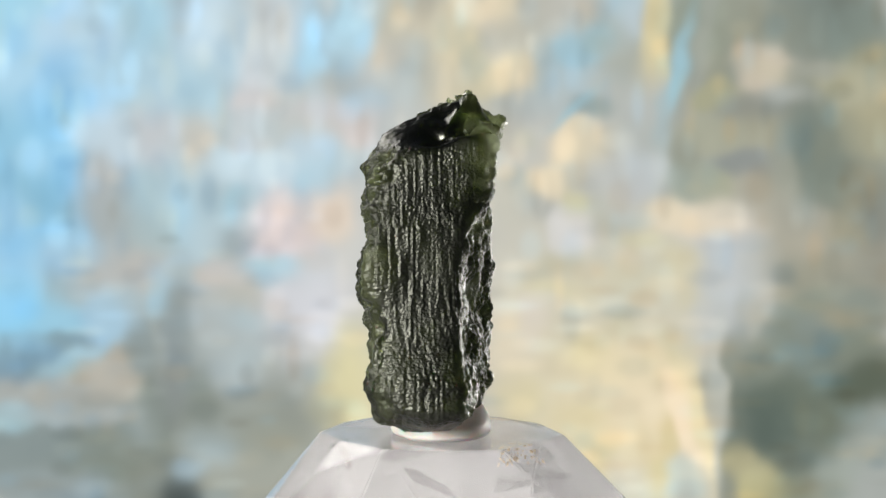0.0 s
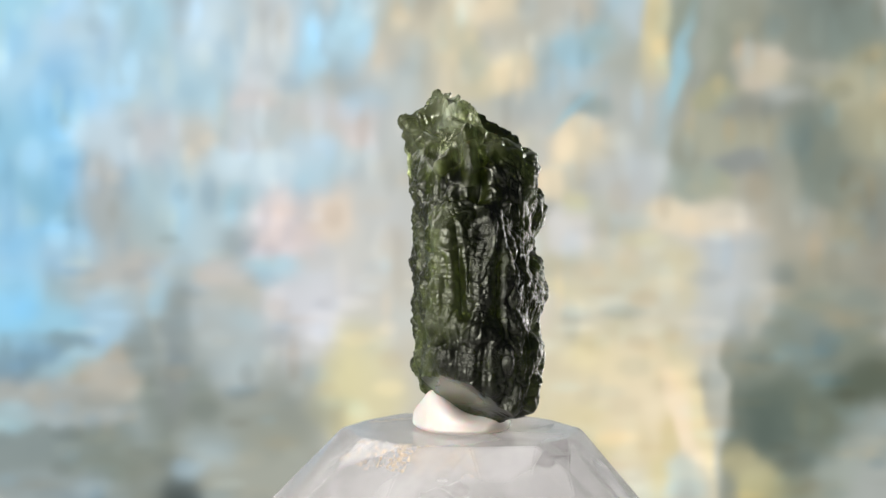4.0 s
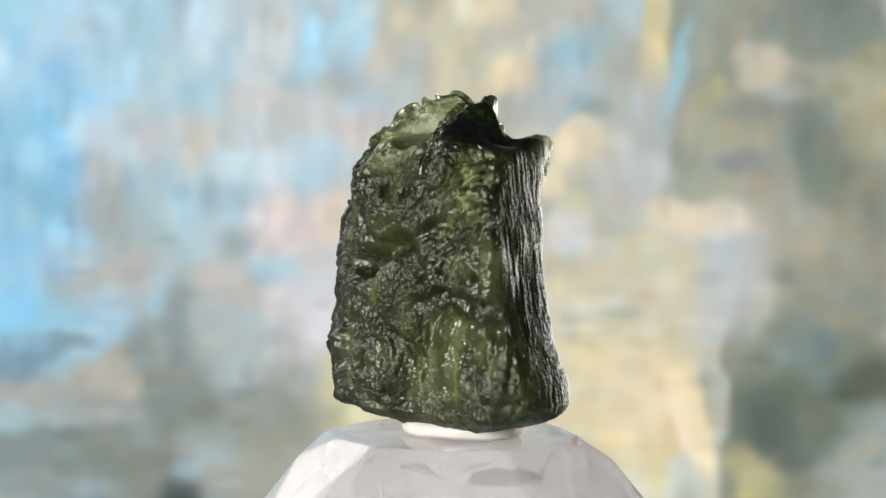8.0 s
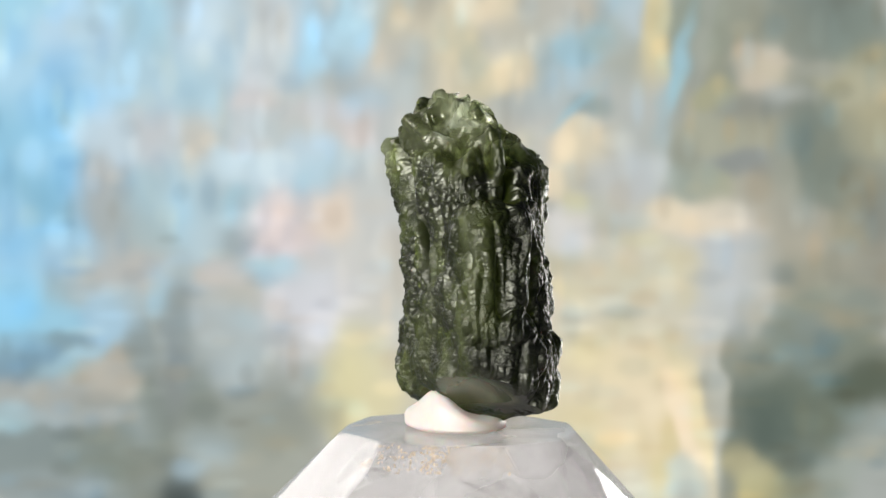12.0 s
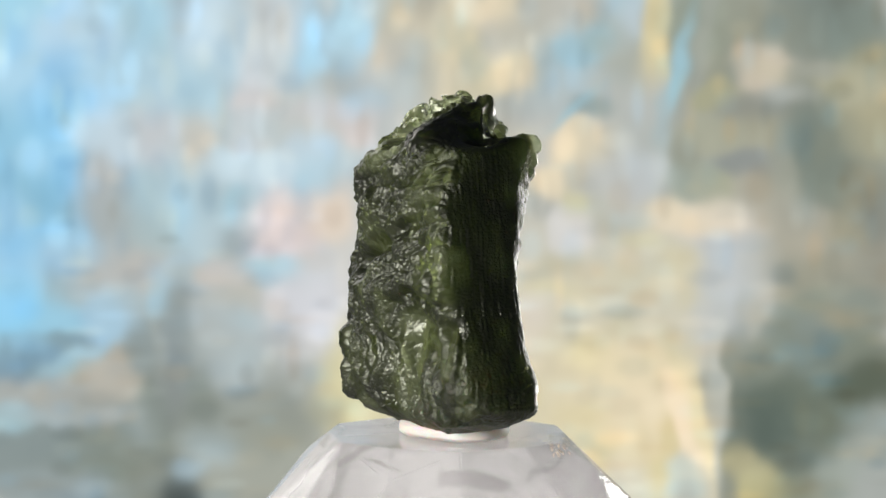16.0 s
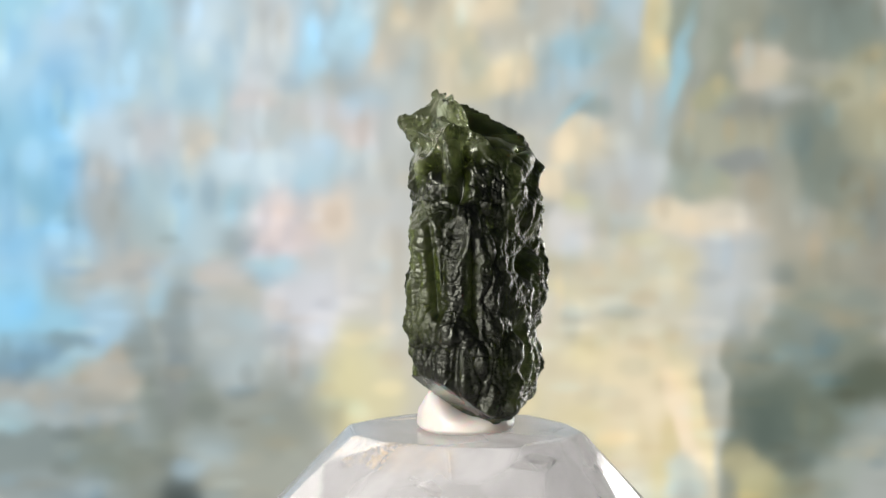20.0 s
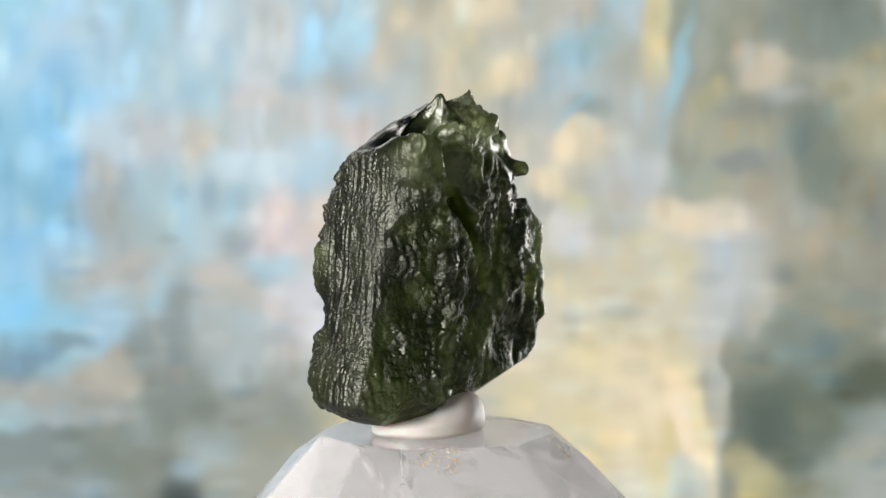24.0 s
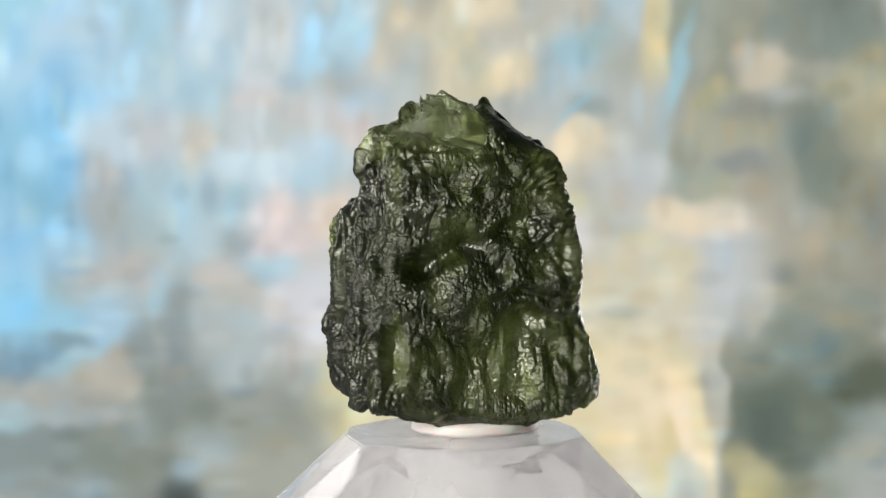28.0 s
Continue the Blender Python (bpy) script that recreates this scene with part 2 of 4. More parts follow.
def PATCHES(pr):
    pr.patch(-7.64, 4.21, 0.64, 0.51, (168, 218, 238))
    pr.patch(-7.24, 3.51, 0.77, 0.64, (184, 220, 240))
    pr.patch(-7.54, 3.01, 0.51, 0.51, (186, 222, 244))
    pr.patch(-6.74, 3.21, 0.38, 0.51, (150, 204, 238))
    pr.patch(-6.54, 2.71, 0.38, 0.38, (160, 208, 236))
    pr.patch(-7.54, 2.31, 0.64, 0.51, (152, 204, 232))
    pr.patch(-6.99, 2.01, 0.32, 0.64, (148, 208, 246))
    pr.patch(-6.74, 1.51, 0.32, 0.38, (160, 216, 250))
    pr.patch(-7.44, 1.61, 0.51, 0.51, (150, 202, 230))
    pr.patch(-7.54, 1.11, 0.51, 0.38, (150, 196, 220))
    pr.patch(-7.04, 0.91, 0.32, 0.51, (130, 182, 208))
    pr.patch(-6.64, 0.91, 0.38, 0.51, (148, 202, 236))
    pr.patch(-7.64, 0.51, 0.38, 0.38, (188, 222, 238))
    pr.patch(-6.64, 0.21, 0.38, 0.38, (160, 208, 238))
    pr.patch(-7.24, 0.11, 0.51, 0.38, (150, 204, 238))
    pr.patch(-6.44, 3.91, 0.64, 0.51, (190, 212, 226))
    pr.patch(-5.84, 4.01, 0.51, 0.64, (176, 212, 232))
    pr.patch(-5.44, 4.11, 0.51, 0.51, (172, 212, 232))
    pr.patch(-5.04, 3.81, 0.38, 0.51, (178, 216, 234))
    pr.patch(-6.14, 3.11, 0.51, 0.64, (184, 216, 236))
    pr.patch(-5.54, 3.11, 0.51, 0.64, (178, 212, 230))
    pr.patch(-6.34, 2.01, 0.38, 0.32, (192, 226, 246))
    pr.patch(-5.84, 1.91, 0.38, 0.38, (200, 216, 226))
    pr.patch(-5.14, 2.91, 0.51, 0.51, (186, 208, 218))
    pr.patch(-5.14, 2.26, 0.38, 0.32, (204, 204, 204))
    pr.patch(-4.64, 4.11, 0.19, 0.51, (168, 180, 186))
    pr.patch(-4.24, 3.81, 0.51, 0.64, (196, 218, 232))
    pr.patch(-3.84, 4.01, 0.38, 0.51, (188, 204, 212))
    pr.patch(-4.34, 2.91, 0.38, 0.64, (176, 208, 224))
    pr.patch(-3.84, 3.21, 0.38, 0.38, (190, 208, 216))
    pr.patch(-3.54, 3.61, 0.38, 0.51, (196, 210, 214))
    pr.patch(-3.14, 3.51, 0.38, 0.51, (204, 208, 212))
    pr.patch(-3.29, 2.76, 0.38, 0.26, (212, 206, 206))
    pr.patch(-3.44, 2.26, 0.38, 0.26, (192, 204, 208))
    pr.patch(-2.84, 2.91, 0.51, 0.64, (196, 206, 208))
    pr.patch(-2.94, 4.11, 0.38, 0.38, (208, 206, 202))
    pr.patch(-2.34, 3.66, 0.23, 0.23, (186, 224, 250))
    pr.patch(-2.54, 3.81, 0.51, 0.64, (178, 208, 224))
    pr.patch(-1.64, 3.91, 0.51, 0.51, (190, 220, 236))
    pr.patch(-1.94, 3.41, 0.26, 0.38, (170, 192, 202))
    pr.patch(-2.19, 4.21, 0.26, 0.26, (196, 198, 198))
    pr.patch(-1.84, 2.91, 0.32, 0.26, (184, 184, 178))
    pr.patch(-1.34, 3.31, 0.38, 0.38, (200, 200, 196))
    pr.patch(-1.44, 2.61, 0.38, 0.26, (184, 204, 216))
    pr.patch(-2.24, 2.41, 0.64, 0.32, (204, 204, 200))
    pr.patch(-1.54, 2.16, 0.32, 0.26, (214, 204, 202))
    pr.patch(-4.34, 1.91, 0.26, 0.45, (206, 204, 198))
    pr.patch(-4.84, 1.81, 0.38, 0.38, (196, 210, 218))
    pr.patch(-4.74, 1.11, 0.51, 0.38, (188, 208, 216))
    pr.patch(-6.04, 1.11, 0.38, 0.38, (178, 184, 186))
    pr.patch(-6.04, 1.41, 0.26, 0.26, (190, 188, 186))
    pr.patch(-5.94, 0.61, 0.51, 0.38, (172, 178, 178))
    pr.patch(-5.34, 0.91, 0.38, 0.38, (174, 204, 218))
    pr.patch(-5.14, 0.41, 0.38, 0.51, (174, 192, 196))
    pr.patch(-4.14, 0.91, 0.32, 0.38, (180, 190, 192))
    pr.patch(-4.14, 0.41, 0.32, 0.38, (192, 210, 218))
    pr.patch(-3.54, 0.81, 0.51, 0.32, (168, 204, 220))
    pr.patch(-3.14, 1.31, 0.64, 0.26, (204, 220, 232))
    pr.patch(-2.34, 1.71, 0.38, 0.26, (196, 214, 226))
    pr.patch(-2.24, 1.36, 0.32, 0.26, (172, 208, 226))
    pr.patch(-1.84, 1.41, 0.51, 0.38, (192, 212, 222))
    pr.patch(-3.54, 0.16, 0.38, 0.32, (164, 176, 180))
    pr.patch(-2.94, 0.41, 0.32, 0.64, (226, 216, 218))
    pr.patch(-2.44, 0.51, 0.38, 0.51, (220, 212, 214))
    pr.patch(-1.94, 0.51, 0.26, 0.32, (230, 216, 200))
    pr.patch(-1.84, 1.01, 0.38, 0.26, (210, 204, 198))
    pr.patch(-1.34, 1.11, 0.38, 0.51, (206, 208, 206))
    pr.patch(-2.44, 1.11, 0.38, 0.32, (198, 212, 220))
    pr.patch(-7.64, -0.39, 0.51, 0.38, (176, 214, 236))
    pr.patch(-7.54, -1.09, 0.45, 0.45, (154, 218, 252))
    pr.patch(-6.84, -1.19, 0.38, 0.32, (160, 208, 232))
    pr.patch(-6.54, -0.19, 0.38, 0.26, (170, 200, 220))
    pr.patch(-6.74, -0.69, 0.32, 0.32, (166, 188, 196))
    pr.patch(-6.44, -0.59, 0.26, 0.32, (186, 190, 188))
    pr.patch(-5.44, -0.29, 0.38, 0.26, (196, 188, 180))
    pr.patch(-5.84, -0.29, 0.38, 0.38, (180, 188, 190))
    pr.patch(-5.94, -1.19, 0.38, 0.38, (172, 206, 228))
    pr.patch(-4.94, -0.49, 0.38, 0.26, (184, 206, 218))
    pr.patch(-5.64, -0.79, 0.38, 0.38, (178, 192, 196))
    pr.patch(-7.54, -1.79, 0.51, 0.26, (150, 186, 206))
    pr.patch(-6.74, -1.69, 0.38, 0.13, (136, 156, 160))
    pr.patch(-6.64, -1.99, 0.51, 0.19, (166, 194, 202), 12)
    pr.patch(-7.24, -2.09, 0.51, 0.19, (156, 182, 192))
    pr.patch(-5.94, -2.29, 0.38, 0.38, (186, 182, 170))
    pr.patch(-7.04, -2.49, 0.77, 0.26, (172, 176, 174))
    pr.patch(-7.64, -3.04, 0.32, 0.19, (170, 190, 198))
    pr.patch(-6.84, -2.99, 0.64, 0.15, (176, 182, 182))
    pr.patch(-5.94, -2.99, 0.38, 0.15, (178, 182, 182))
    pr.patch(-5.34, -1.69, 0.26, 0.38, (150, 162, 164))
    pr.patch(-4.64, -1.49, 0.23, 0.51, (146, 156, 154))
    pr.patch(-4.74, -1.09, 0.18, 0.38, (154, 164, 164))
    pr.patch(-4.99, -1.89, 0.15, 0.51, (172, 178, 174))
    pr.patch(-5.04, -2.79, 0.32, 0.64, (128, 136, 128))
    pr.patch(-4.44, -2.49, 0.32, 0.38, (140, 148, 142))
    pr.patch(-4.24, -2.89, 0.32, 0.32, (136, 142, 134))
    pr.patch(-6.04, -3.49, 0.64, 0.51, (136, 144, 136))
    pr.patch(-7.24, -3.49, 0.64, 0.38, (144, 152, 148))
    pr.patch(-5.54, -3.89, 0.51, 0.51, (132, 138, 128))
    pr.patch(-7.24, -4.09, 0.51, 0.19, (150, 160, 160))
    pr.patch(-6.34, -4.24, 0.77, 0.19, (156, 168, 172))
    pr.patch(-4.69, -4.37, 0.26, 0.21, (40, 46, 48))
    pr.patch(-4.59, -3.97, 0.23, 0.18, (150, 168, 178))
    pr.patch(-5.14, -4.09, 0.38, 0.38, (146, 150, 142))
    pr.patch(-3.84, -1.19, 0.51, 0.38, (182, 190, 192))
    pr.patch(-3.44, -1.29, 0.32, 0.19, (178, 200, 208))
    pr.patch(-3.54, -0.79, 0.32, 0.26, (190, 188, 178))
    pr.patch(-3.84, -1.79, 0.51, 0.51, (176, 184, 184))
    pr.patch(-3.44, -1.99, 0.51, 0.51, (182, 190, 192))
    pr.patch(-2.94, -1.59, 0.38, 0.38, (188, 192, 190))
    pr.patch(-3.54, -2.59, 0.23, 0.15, (134, 140, 136))
    pr.patch(-3.04, -2.79, 0.51, 0.38, (150, 154, 146))
    pr.patch(-2.84, -2.29, 0.51, 0.38, (162, 166, 160))
    pr.patch(-3.84, -3.39, 0.64, 0.38, (156, 162, 156))
    pr.patch(-4.14, -3.29, 0.26, 0.19, (162, 174, 176))
    pr.patch(-3.54, -3.99, 0.77, 0.38, (168, 170, 160))
    pr.patch(-3.24, -3.39, 0.51, 0.26, (156, 158, 146))
    pr.patch(-2.34, -1.19, 0.77, 0.64, (212, 212, 218))
    pr.patch(-3.04, -0.39, 0.45, 0.19, (178, 212, 226))
    pr.patch(-2.84, -0.04, 0.38, 0.26, (232, 222, 226))
    pr.patch(-2.24, -0.49, 0.38, 0.38, (200, 206, 208))
    pr.patch(-1.54, -0.59, 0.38, 0.77, (214, 212, 208))
    pr.patch(-2.44, -2.09, 0.26, 0.38, (176, 180, 176))
    pr.patch(-1.94, -2.29, 0.19, 0.51, (192, 190, 168))
    pr.patch(-1.54, -2.19, 0.26, 0.64, (218, 208, 166))
    pr.patch(-1.44, -1.59, 0.26, 0.32, (204, 204, 184))
    pr.patch(-2.04, -2.79, 0.32, 0.26, (170, 170, 152))
    pr.patch(1.06, 3.11, 0.45, 0.26, (228, 212, 176))
    pr.patch(1.16, 4.26, 0.19, 0.26, (230, 216, 186))
    pr.patch(1.56, 4.11, 0.32, 0.38, (192, 190, 180))
    pr.patch(1.36, 3.71, 0.38, 0.38, (198, 194, 180))
    pr.patch(1.76, 3.41, 0.19, 0.38, (176, 190, 192))
    pr.patch(2.36, 3.51, 0.38, 0.26, (166, 196, 208))
    pr.patch(2.66, 3.81, 0.38, 0.26, (160, 190, 200))
    pr.patch(2.16, 3.01, 0.64, 0.19, (180, 196, 202))
    pr.patch(2.26, 4.11, 0.38, 0.26, (194, 192, 184))
    pr.patch(3.26, 4.21, 0.19, 0.26, (200, 206, 212))
    pr.patch(3.01, 3.81, 0.26, 0.51, (182, 184, 176))
    pr.patch(3.81, 4.01, 0.15, 0.26, (200, 198, 168))
    pr.patch(3.56, 3.01, 0.18, 0.38, (186, 184, 168))
    pr.patch(3.91, 2.26, 0.13, 0.38, (172, 188, 192))
    pr.patch(4.66, 3.81, 0.51, 0.51, (146, 152, 138))
    pr.patch(5.36, 3.91, 0.51, 0.38, (158, 160, 146))
    pr.patch(6.16, 4.01, 0.51, 0.38, (140, 146, 136))
    pr.patch(6.76, 4.21, 0.51, 0.38, (124, 134, 128))
    pr.patch(7.16, 3.81, 0.38, 0.38, (130, 140, 132))
    pr.patch(7.56, 3.31, 0.38, 0.26, (160, 158, 134))
    pr.patch(5.76, 3.16, 0.38, 0.15, (200, 192, 168), -15)
    pr.patch(5.26, 3.31, 0.19, 0.13, (180, 176, 160))
    pr.patch(7.16, 2.91, 0.51, 0.19, (178, 172, 142))
    pr.patch(6.56, 3.06, 0.38, 0.13, (166, 168, 158))
    pr.patch(4.76, 2.76, 0.32, 0.19, (172, 170, 142))
    pr.patch(4.66, 3.31, 0.51, 0.26, (150, 154, 142))
    pr.patch(6.36, 2.61, 0.38, 0.38, (128, 134, 124))
    pr.patch(6.46, 1.96, 0.15, 0.23, (98, 106, 100))
    pr.patch(6.76, 1.91, 0.38, 0.51, (128, 136, 126))
    pr.patch(5.66, 2.51, 0.51, 0.26, (148, 150, 142))
    pr.patch(4.86, 2.06, 0.51, 0.26, (172, 172, 154))
    pr.patch(5.56, 2.11, 0.38, 0.26, (168, 166, 148))
    pr.patch(7.56, 2.41, 0.32, 0.51, (176, 170, 142))
    pr.patch(7.36, 2.01, 0.32, 0.26, (166, 164, 142))
    pr.patch(6.76, 1.21, 0.51, 0.38, (128, 136, 126))
    pr.patch(7.36, 1.01, 0.32, 0.38, (150, 150, 134))
    pr.patch(5.96, 1.41, 0.19, 0.38, (160, 162, 150))
    pr.patch(5.36, 1.51, 0.38, 0.19, (146, 150, 148))
    pr.patch(4.56, 1.11, 0.45, 0.26, (174, 174, 150))
    pr.patch(4.26, 1.41, 0.19, 0.26, (158, 162, 148))
    pr.patch(5.66, 1.01, 0.38, 0.32, (178, 174, 160))
    pr.patch(4.26, 1.76, 0.19, 0.26, (154, 156, 144))
    pr.patch(2.56, 1.71, 0.32, 0.26, (206, 200, 176))
    pr.patch(1.46, 2.01, 0.19, 0.19, (206, 202, 172))
    pr.patch(1.21, 1.71, 0.19, 0.26, (206, 196, 180))
    pr.patch(1.46, 2.51, 0.32, 0.26, (178, 184, 182))
    pr.patch(2.46, 2.56, 0.26, 0.15, (152, 158, 152))
    pr.patch(1.96, 2.61, 0.32, 0.26, (186, 196, 198))
    pr.patch(2.96, 2.71, 0.38, 0.32, (190, 192, 188))
    pr.patch(3.16, 3.11, 0.32, 0.38, (174, 178, 170))
    pr.patch(3.46, 2.11, 0.38, 0.51, (178, 182, 176))
    pr.patch(2.96, 1.81, 0.32, 0.38, (192, 194, 188))
    pr.patch(3.61, 1.41, 0.32, 0.26, (196, 204, 208))
    pr.patch(3.16, 1.31, 0.26, 0.32, (176, 180, 178))
    pr.patch(3.86, 1.11, 0.18, 0.38, (196, 202, 202))
    pr.patch(2.36, 1.21, 0.19, 0.19, (176, 176, 162))
    pr.patch(1.66, 0.71, 0.32, 0.19, (176, 178, 174))
    pr.patch(2.56, 0.81, 0.32, 0.26, (200, 196, 174))
    pr.patch(2.16, 0.21, 0.19, 0.26, (214, 212, 210))
    pr.patch(2.76, 0.41, 0.32, 0.19, (178, 176, 162))
    pr.patch(3.06, 0.71, 0.38, 0.32, (196, 194, 180))
    pr.patch(3.46, 0.51, 0.32, 0.32, (196, 190, 168))
    pr.patch(4.01, 0.66, 0.26, 0.18, (234, 218, 184))
    pr.patch(4.46, 0.46, 0.38, 0.18, (232, 214, 180), -12)
    pr.patch(3.46, 0.11, 0.38, 0.19, (206, 198, 162))
    pr.patch(5.06, 0.51, 0.32, 0.19, (210, 202, 182))
    pr.patch(5.36, 0.31, 0.32, 0.32, (206, 202, 196))
    pr.patch(4.81, 0.11, 0.26, 0.15, (186, 190, 192))
    pr.patch(6.16, 0.51, 0.38, 0.38, (168, 166, 154))
    pr.patch(6.26, 0.11, 0.51, 0.32, (180, 174, 158))
    pr.patch(7.16, 0.31, 0.32, 0.32, (162, 158, 138))
    pr.patch(7.56, 0.61, 0.26, 0.38, (140, 142, 134))
    pr.patch(5.66, 0.51, 0.26, 0.26, (186, 180, 164))
    pr.patch(1.36, 0.21, 0.38, 0.38, (206, 202, 190))
    pr.patch(1.46, 1.11, 0.19, 0.32, (186, 188, 178))
    pr.patch(1.56, -1.19, 0.19, 0.51, (224, 214, 206))
    pr.patch(1.16, -0.39, 0.38, 0.38, (212, 208, 196))
    pr.patch(2.06, -0.29, 0.38, 0.19, (192, 188, 164))
    pr.patch(2.56, -0.69, 0.38, 0.32, (224, 210, 168))
    pr.patch(3.06, -0.49, 0.26, 0.26, (220, 206, 166))
    pr.patch(1.66, -0.59, 0.26, 0.26, (212, 204, 174))
    pr.patch(3.36, -0.99, 0.26, 0.32, (192, 186, 164))
    pr.patch(3.66, -1.19, 0.32, 0.19, (188, 182, 164))
    pr.patch(3.16, -1.29, 0.38, 0.26, (208, 198, 164))
    pr.patch(3.76, -0.59, 0.51, 0.32, (206, 198, 168))
    pr.patch(4.16, -0.29, 0.32, 0.26, (218, 206, 166))
    pr.patch(4.36, -0.79, 0.26, 0.26, (214, 202, 162))
    pr.patch(4.46, -1.39, 0.26, 0.26, (206, 204, 196))
    pr.patch(4.86, -0.59, 0.32, 0.51, (190, 194, 194))
    pr.patch(4.86, -1.29, 0.32, 0.38, (186, 188, 186))
    pr.patch(5.56, -0.39, 0.38, 0.51, (186, 186, 178))
    pr.patch(5.56, -1.19, 0.19, 0.32, (184, 180, 164))
    pr.patch(5.26, -0.99, 0.19, 0.26, (178, 178, 168))
    pr.patch(6.01, -0.59, 0.19, 0.51, (156, 156, 142))
    pr.patch(6.46, -0.39, 0.51, 0.26, (160, 158, 142))
    pr.patch(6.46, -0.99, 0.38, 0.26, (146, 150, 136))
    pr.patch(6.96, -1.29, 0.26, 0.19, (164, 158, 136))
    pr.patch(7.36, -0.89, 0.38, 0.38, (146, 152, 142))
    pr.patch(7.56, -0.39, 0.32, 0.32, (156, 154, 142))
    pr.patch(7.16, -0.19, 0.32, 0.32, (166, 164, 150))
    pr.patch(6.06, -1.49, 0.26, 0.38, (132, 138, 126))
    pr.patch(5.06, -1.79, 0.13, 0.38, (140, 146, 136))
    pr.patch(5.26, -1.59, 0.19, 0.51, (152, 156, 146))
    pr.patch(5.56, -1.99, 0.38, 0.38, (138, 144, 132))
    pr.patch(6.66, -1.89, 0.38, 0.32, (108, 116, 102))
    pr.patch(7.16, -1.69, 0.32, 0.26, (130, 136, 122))
    pr.patch(7.36, -2.39, 0.45, 0.38, (94, 102, 88))
    pr.patch(6.16, -2.59, 0.51, 0.38, (112, 120, 106))
    pr.patch(5.76, -3.09, 0.38, 0.45, (80, 88, 78))
    pr.patch(5.16, -2.99, 0.26, 0.51, (116, 124, 114))
    pr.patch(6.56, -3.19, 0.51, 0.38, (118, 124, 108))
    pr.patch(6.26, -3.74, 0.26, 0.18, (96, 102, 92))
    pr.patch(7.16, -3.09, 0.38, 0.26, (110, 118, 104))
    pr.patch(7.36, -3.59, 0.51, 0.26, (160, 158, 140))
    pr.patch(7.56, -4.09, 0.38, 0.38, (172, 176, 172))
    pr.patch(6.86, -4.09, 0.38, 0.26, (152, 152, 134))
    pr.patch(5.66, -4.19, 0.38, 0.26, (190, 182, 134))
    pr.patch(5.26, -3.69, 0.19, 0.26, (186, 178, 142))
    pr.patch(5.06, -4.19, 0.19, 0.32, (142, 146, 136))
    pr.patch(4.86, -2.59, 0.15, 0.77, (192, 188, 172))
    pr.patch(6.16, -4.19, 0.38, 0.26, (138, 142, 124))
    pr.patch(2.56, -1.89, 0.38, 0.32, (222, 210, 166))
    pr.patch(2.06, -1.59, 0.32, 0.51, (214, 206, 184))
    pr.patch(1.66, -1.79, 0.26, 0.51, (224, 214, 190))
    pr.patch(1.36, -2.49, 0.32, 0.38, (222, 210, 172))
    pr.patch(2.16, -2.39, 0.38, 0.38, (224, 214, 186))
    pr.patch(2.96, -2.19, 0.38, 0.38, (230, 216, 176))
    pr.patch(2.56, -2.89, 0.38, 0.26, (216, 202, 156))
    pr.patch(3.06, -2.79, 0.32, 0.45, (240, 224, 192))
    pr.patch(3.56, -2.49, 0.32, 0.32, (234, 218, 186))
    pr.patch(3.86, -1.99, 0.32, 0.32, (214, 202, 160))
    pr.patch(3.76, -2.29, 0.19, 0.15, (206, 196, 166))
    pr.patch(4.16, -2.39, 0.19, 0.38, (244, 228, 190))
    pr.patch(4.36, -3.09, 0.15, 0.77, (250, 232, 198), 8)
    pr.patch(3.96, -3.29, 0.15, 0.38, (224, 208, 164))
    pr.patch(3.56, -3.49, 0.32, 0.51, (230, 214, 176))
    pr.patch(2.76, -3.49, 0.32, 0.32, (226, 212, 168))
    pr.patch(3.26, -4.09, 0.26, 0.38, (222, 212, 196))
    pr.patch(3.76, -4.09, 0.15, 0.32, (226, 212, 158))
    pr.patch(4.26, -4.09, 0.15, 0.32, (200, 192, 178))
    pr.patch(4.66, -3.99, 0.19, 0.38, (190, 190, 178))
    pr.patch(4.66, -3.39, 0.19, 0.26, (222, 208, 174))
    pr.patch(4.06, -1.59, 0.38, 0.26, (212, 202, 168))
    pr.patch(-0.84, 4.01, 0.32, 0.38, (196, 188, 166))
    pr.patch(-0.44, 4.21, 0.32, 0.26, (176, 176, 166))
    pr.patch(-0.94, 3.51, 0.26, 0.32, (206, 202, 192))
    pr.patch(0.06, 3.91, 0.38, 0.32, (212, 204, 178))
    pr.patch(0.36, 3.51, 0.38, 0.26, (222, 210, 176))
    pr.patch(0.76, 4.26, 0.32, 0.19, (236, 218, 186))
    pr.patch(0.86, 3.61, 0.26, 0.32, (200, 196, 184))
    pr.patch(-0.54, 3.41, 0.38, 0.38, (186, 192, 188))
    pr.patch(-0.14, 3.11, 0.51, 0.26, (192, 192, 182))
    pr.patch(0.56, 3.01, 0.32, 0.26, (204, 198, 172))
    pr.patch(-0.84, 2.91, 0.32, 0.26, (196, 206, 208))
    pr.patch(-1.34, 4.21, 0.26, 0.26, (198, 196, 184))
    pr.patch(1.16, 0.91, 0.38, 0.51, (208, 204, 190))
    pr.patch(-0.04, 1.41, 1.03, 0.77, (198, 198, 190))
    pr.patch(-0.04, 0.21, 1.03, 0.77, (202, 200, 192))
    pr.patch(-0.04, -0.99, 1.03, 0.77, (206, 202, 192))
    pr.patch(-0.04, -2.19, 1.03, 0.77, (208, 202, 186))
    pr.patch(-0.84, 1.91, 0.51, 0.51, (200, 204, 204))
    pr.patch(-0.84, 0.61, 0.51, 0.51, (204, 206, 208))
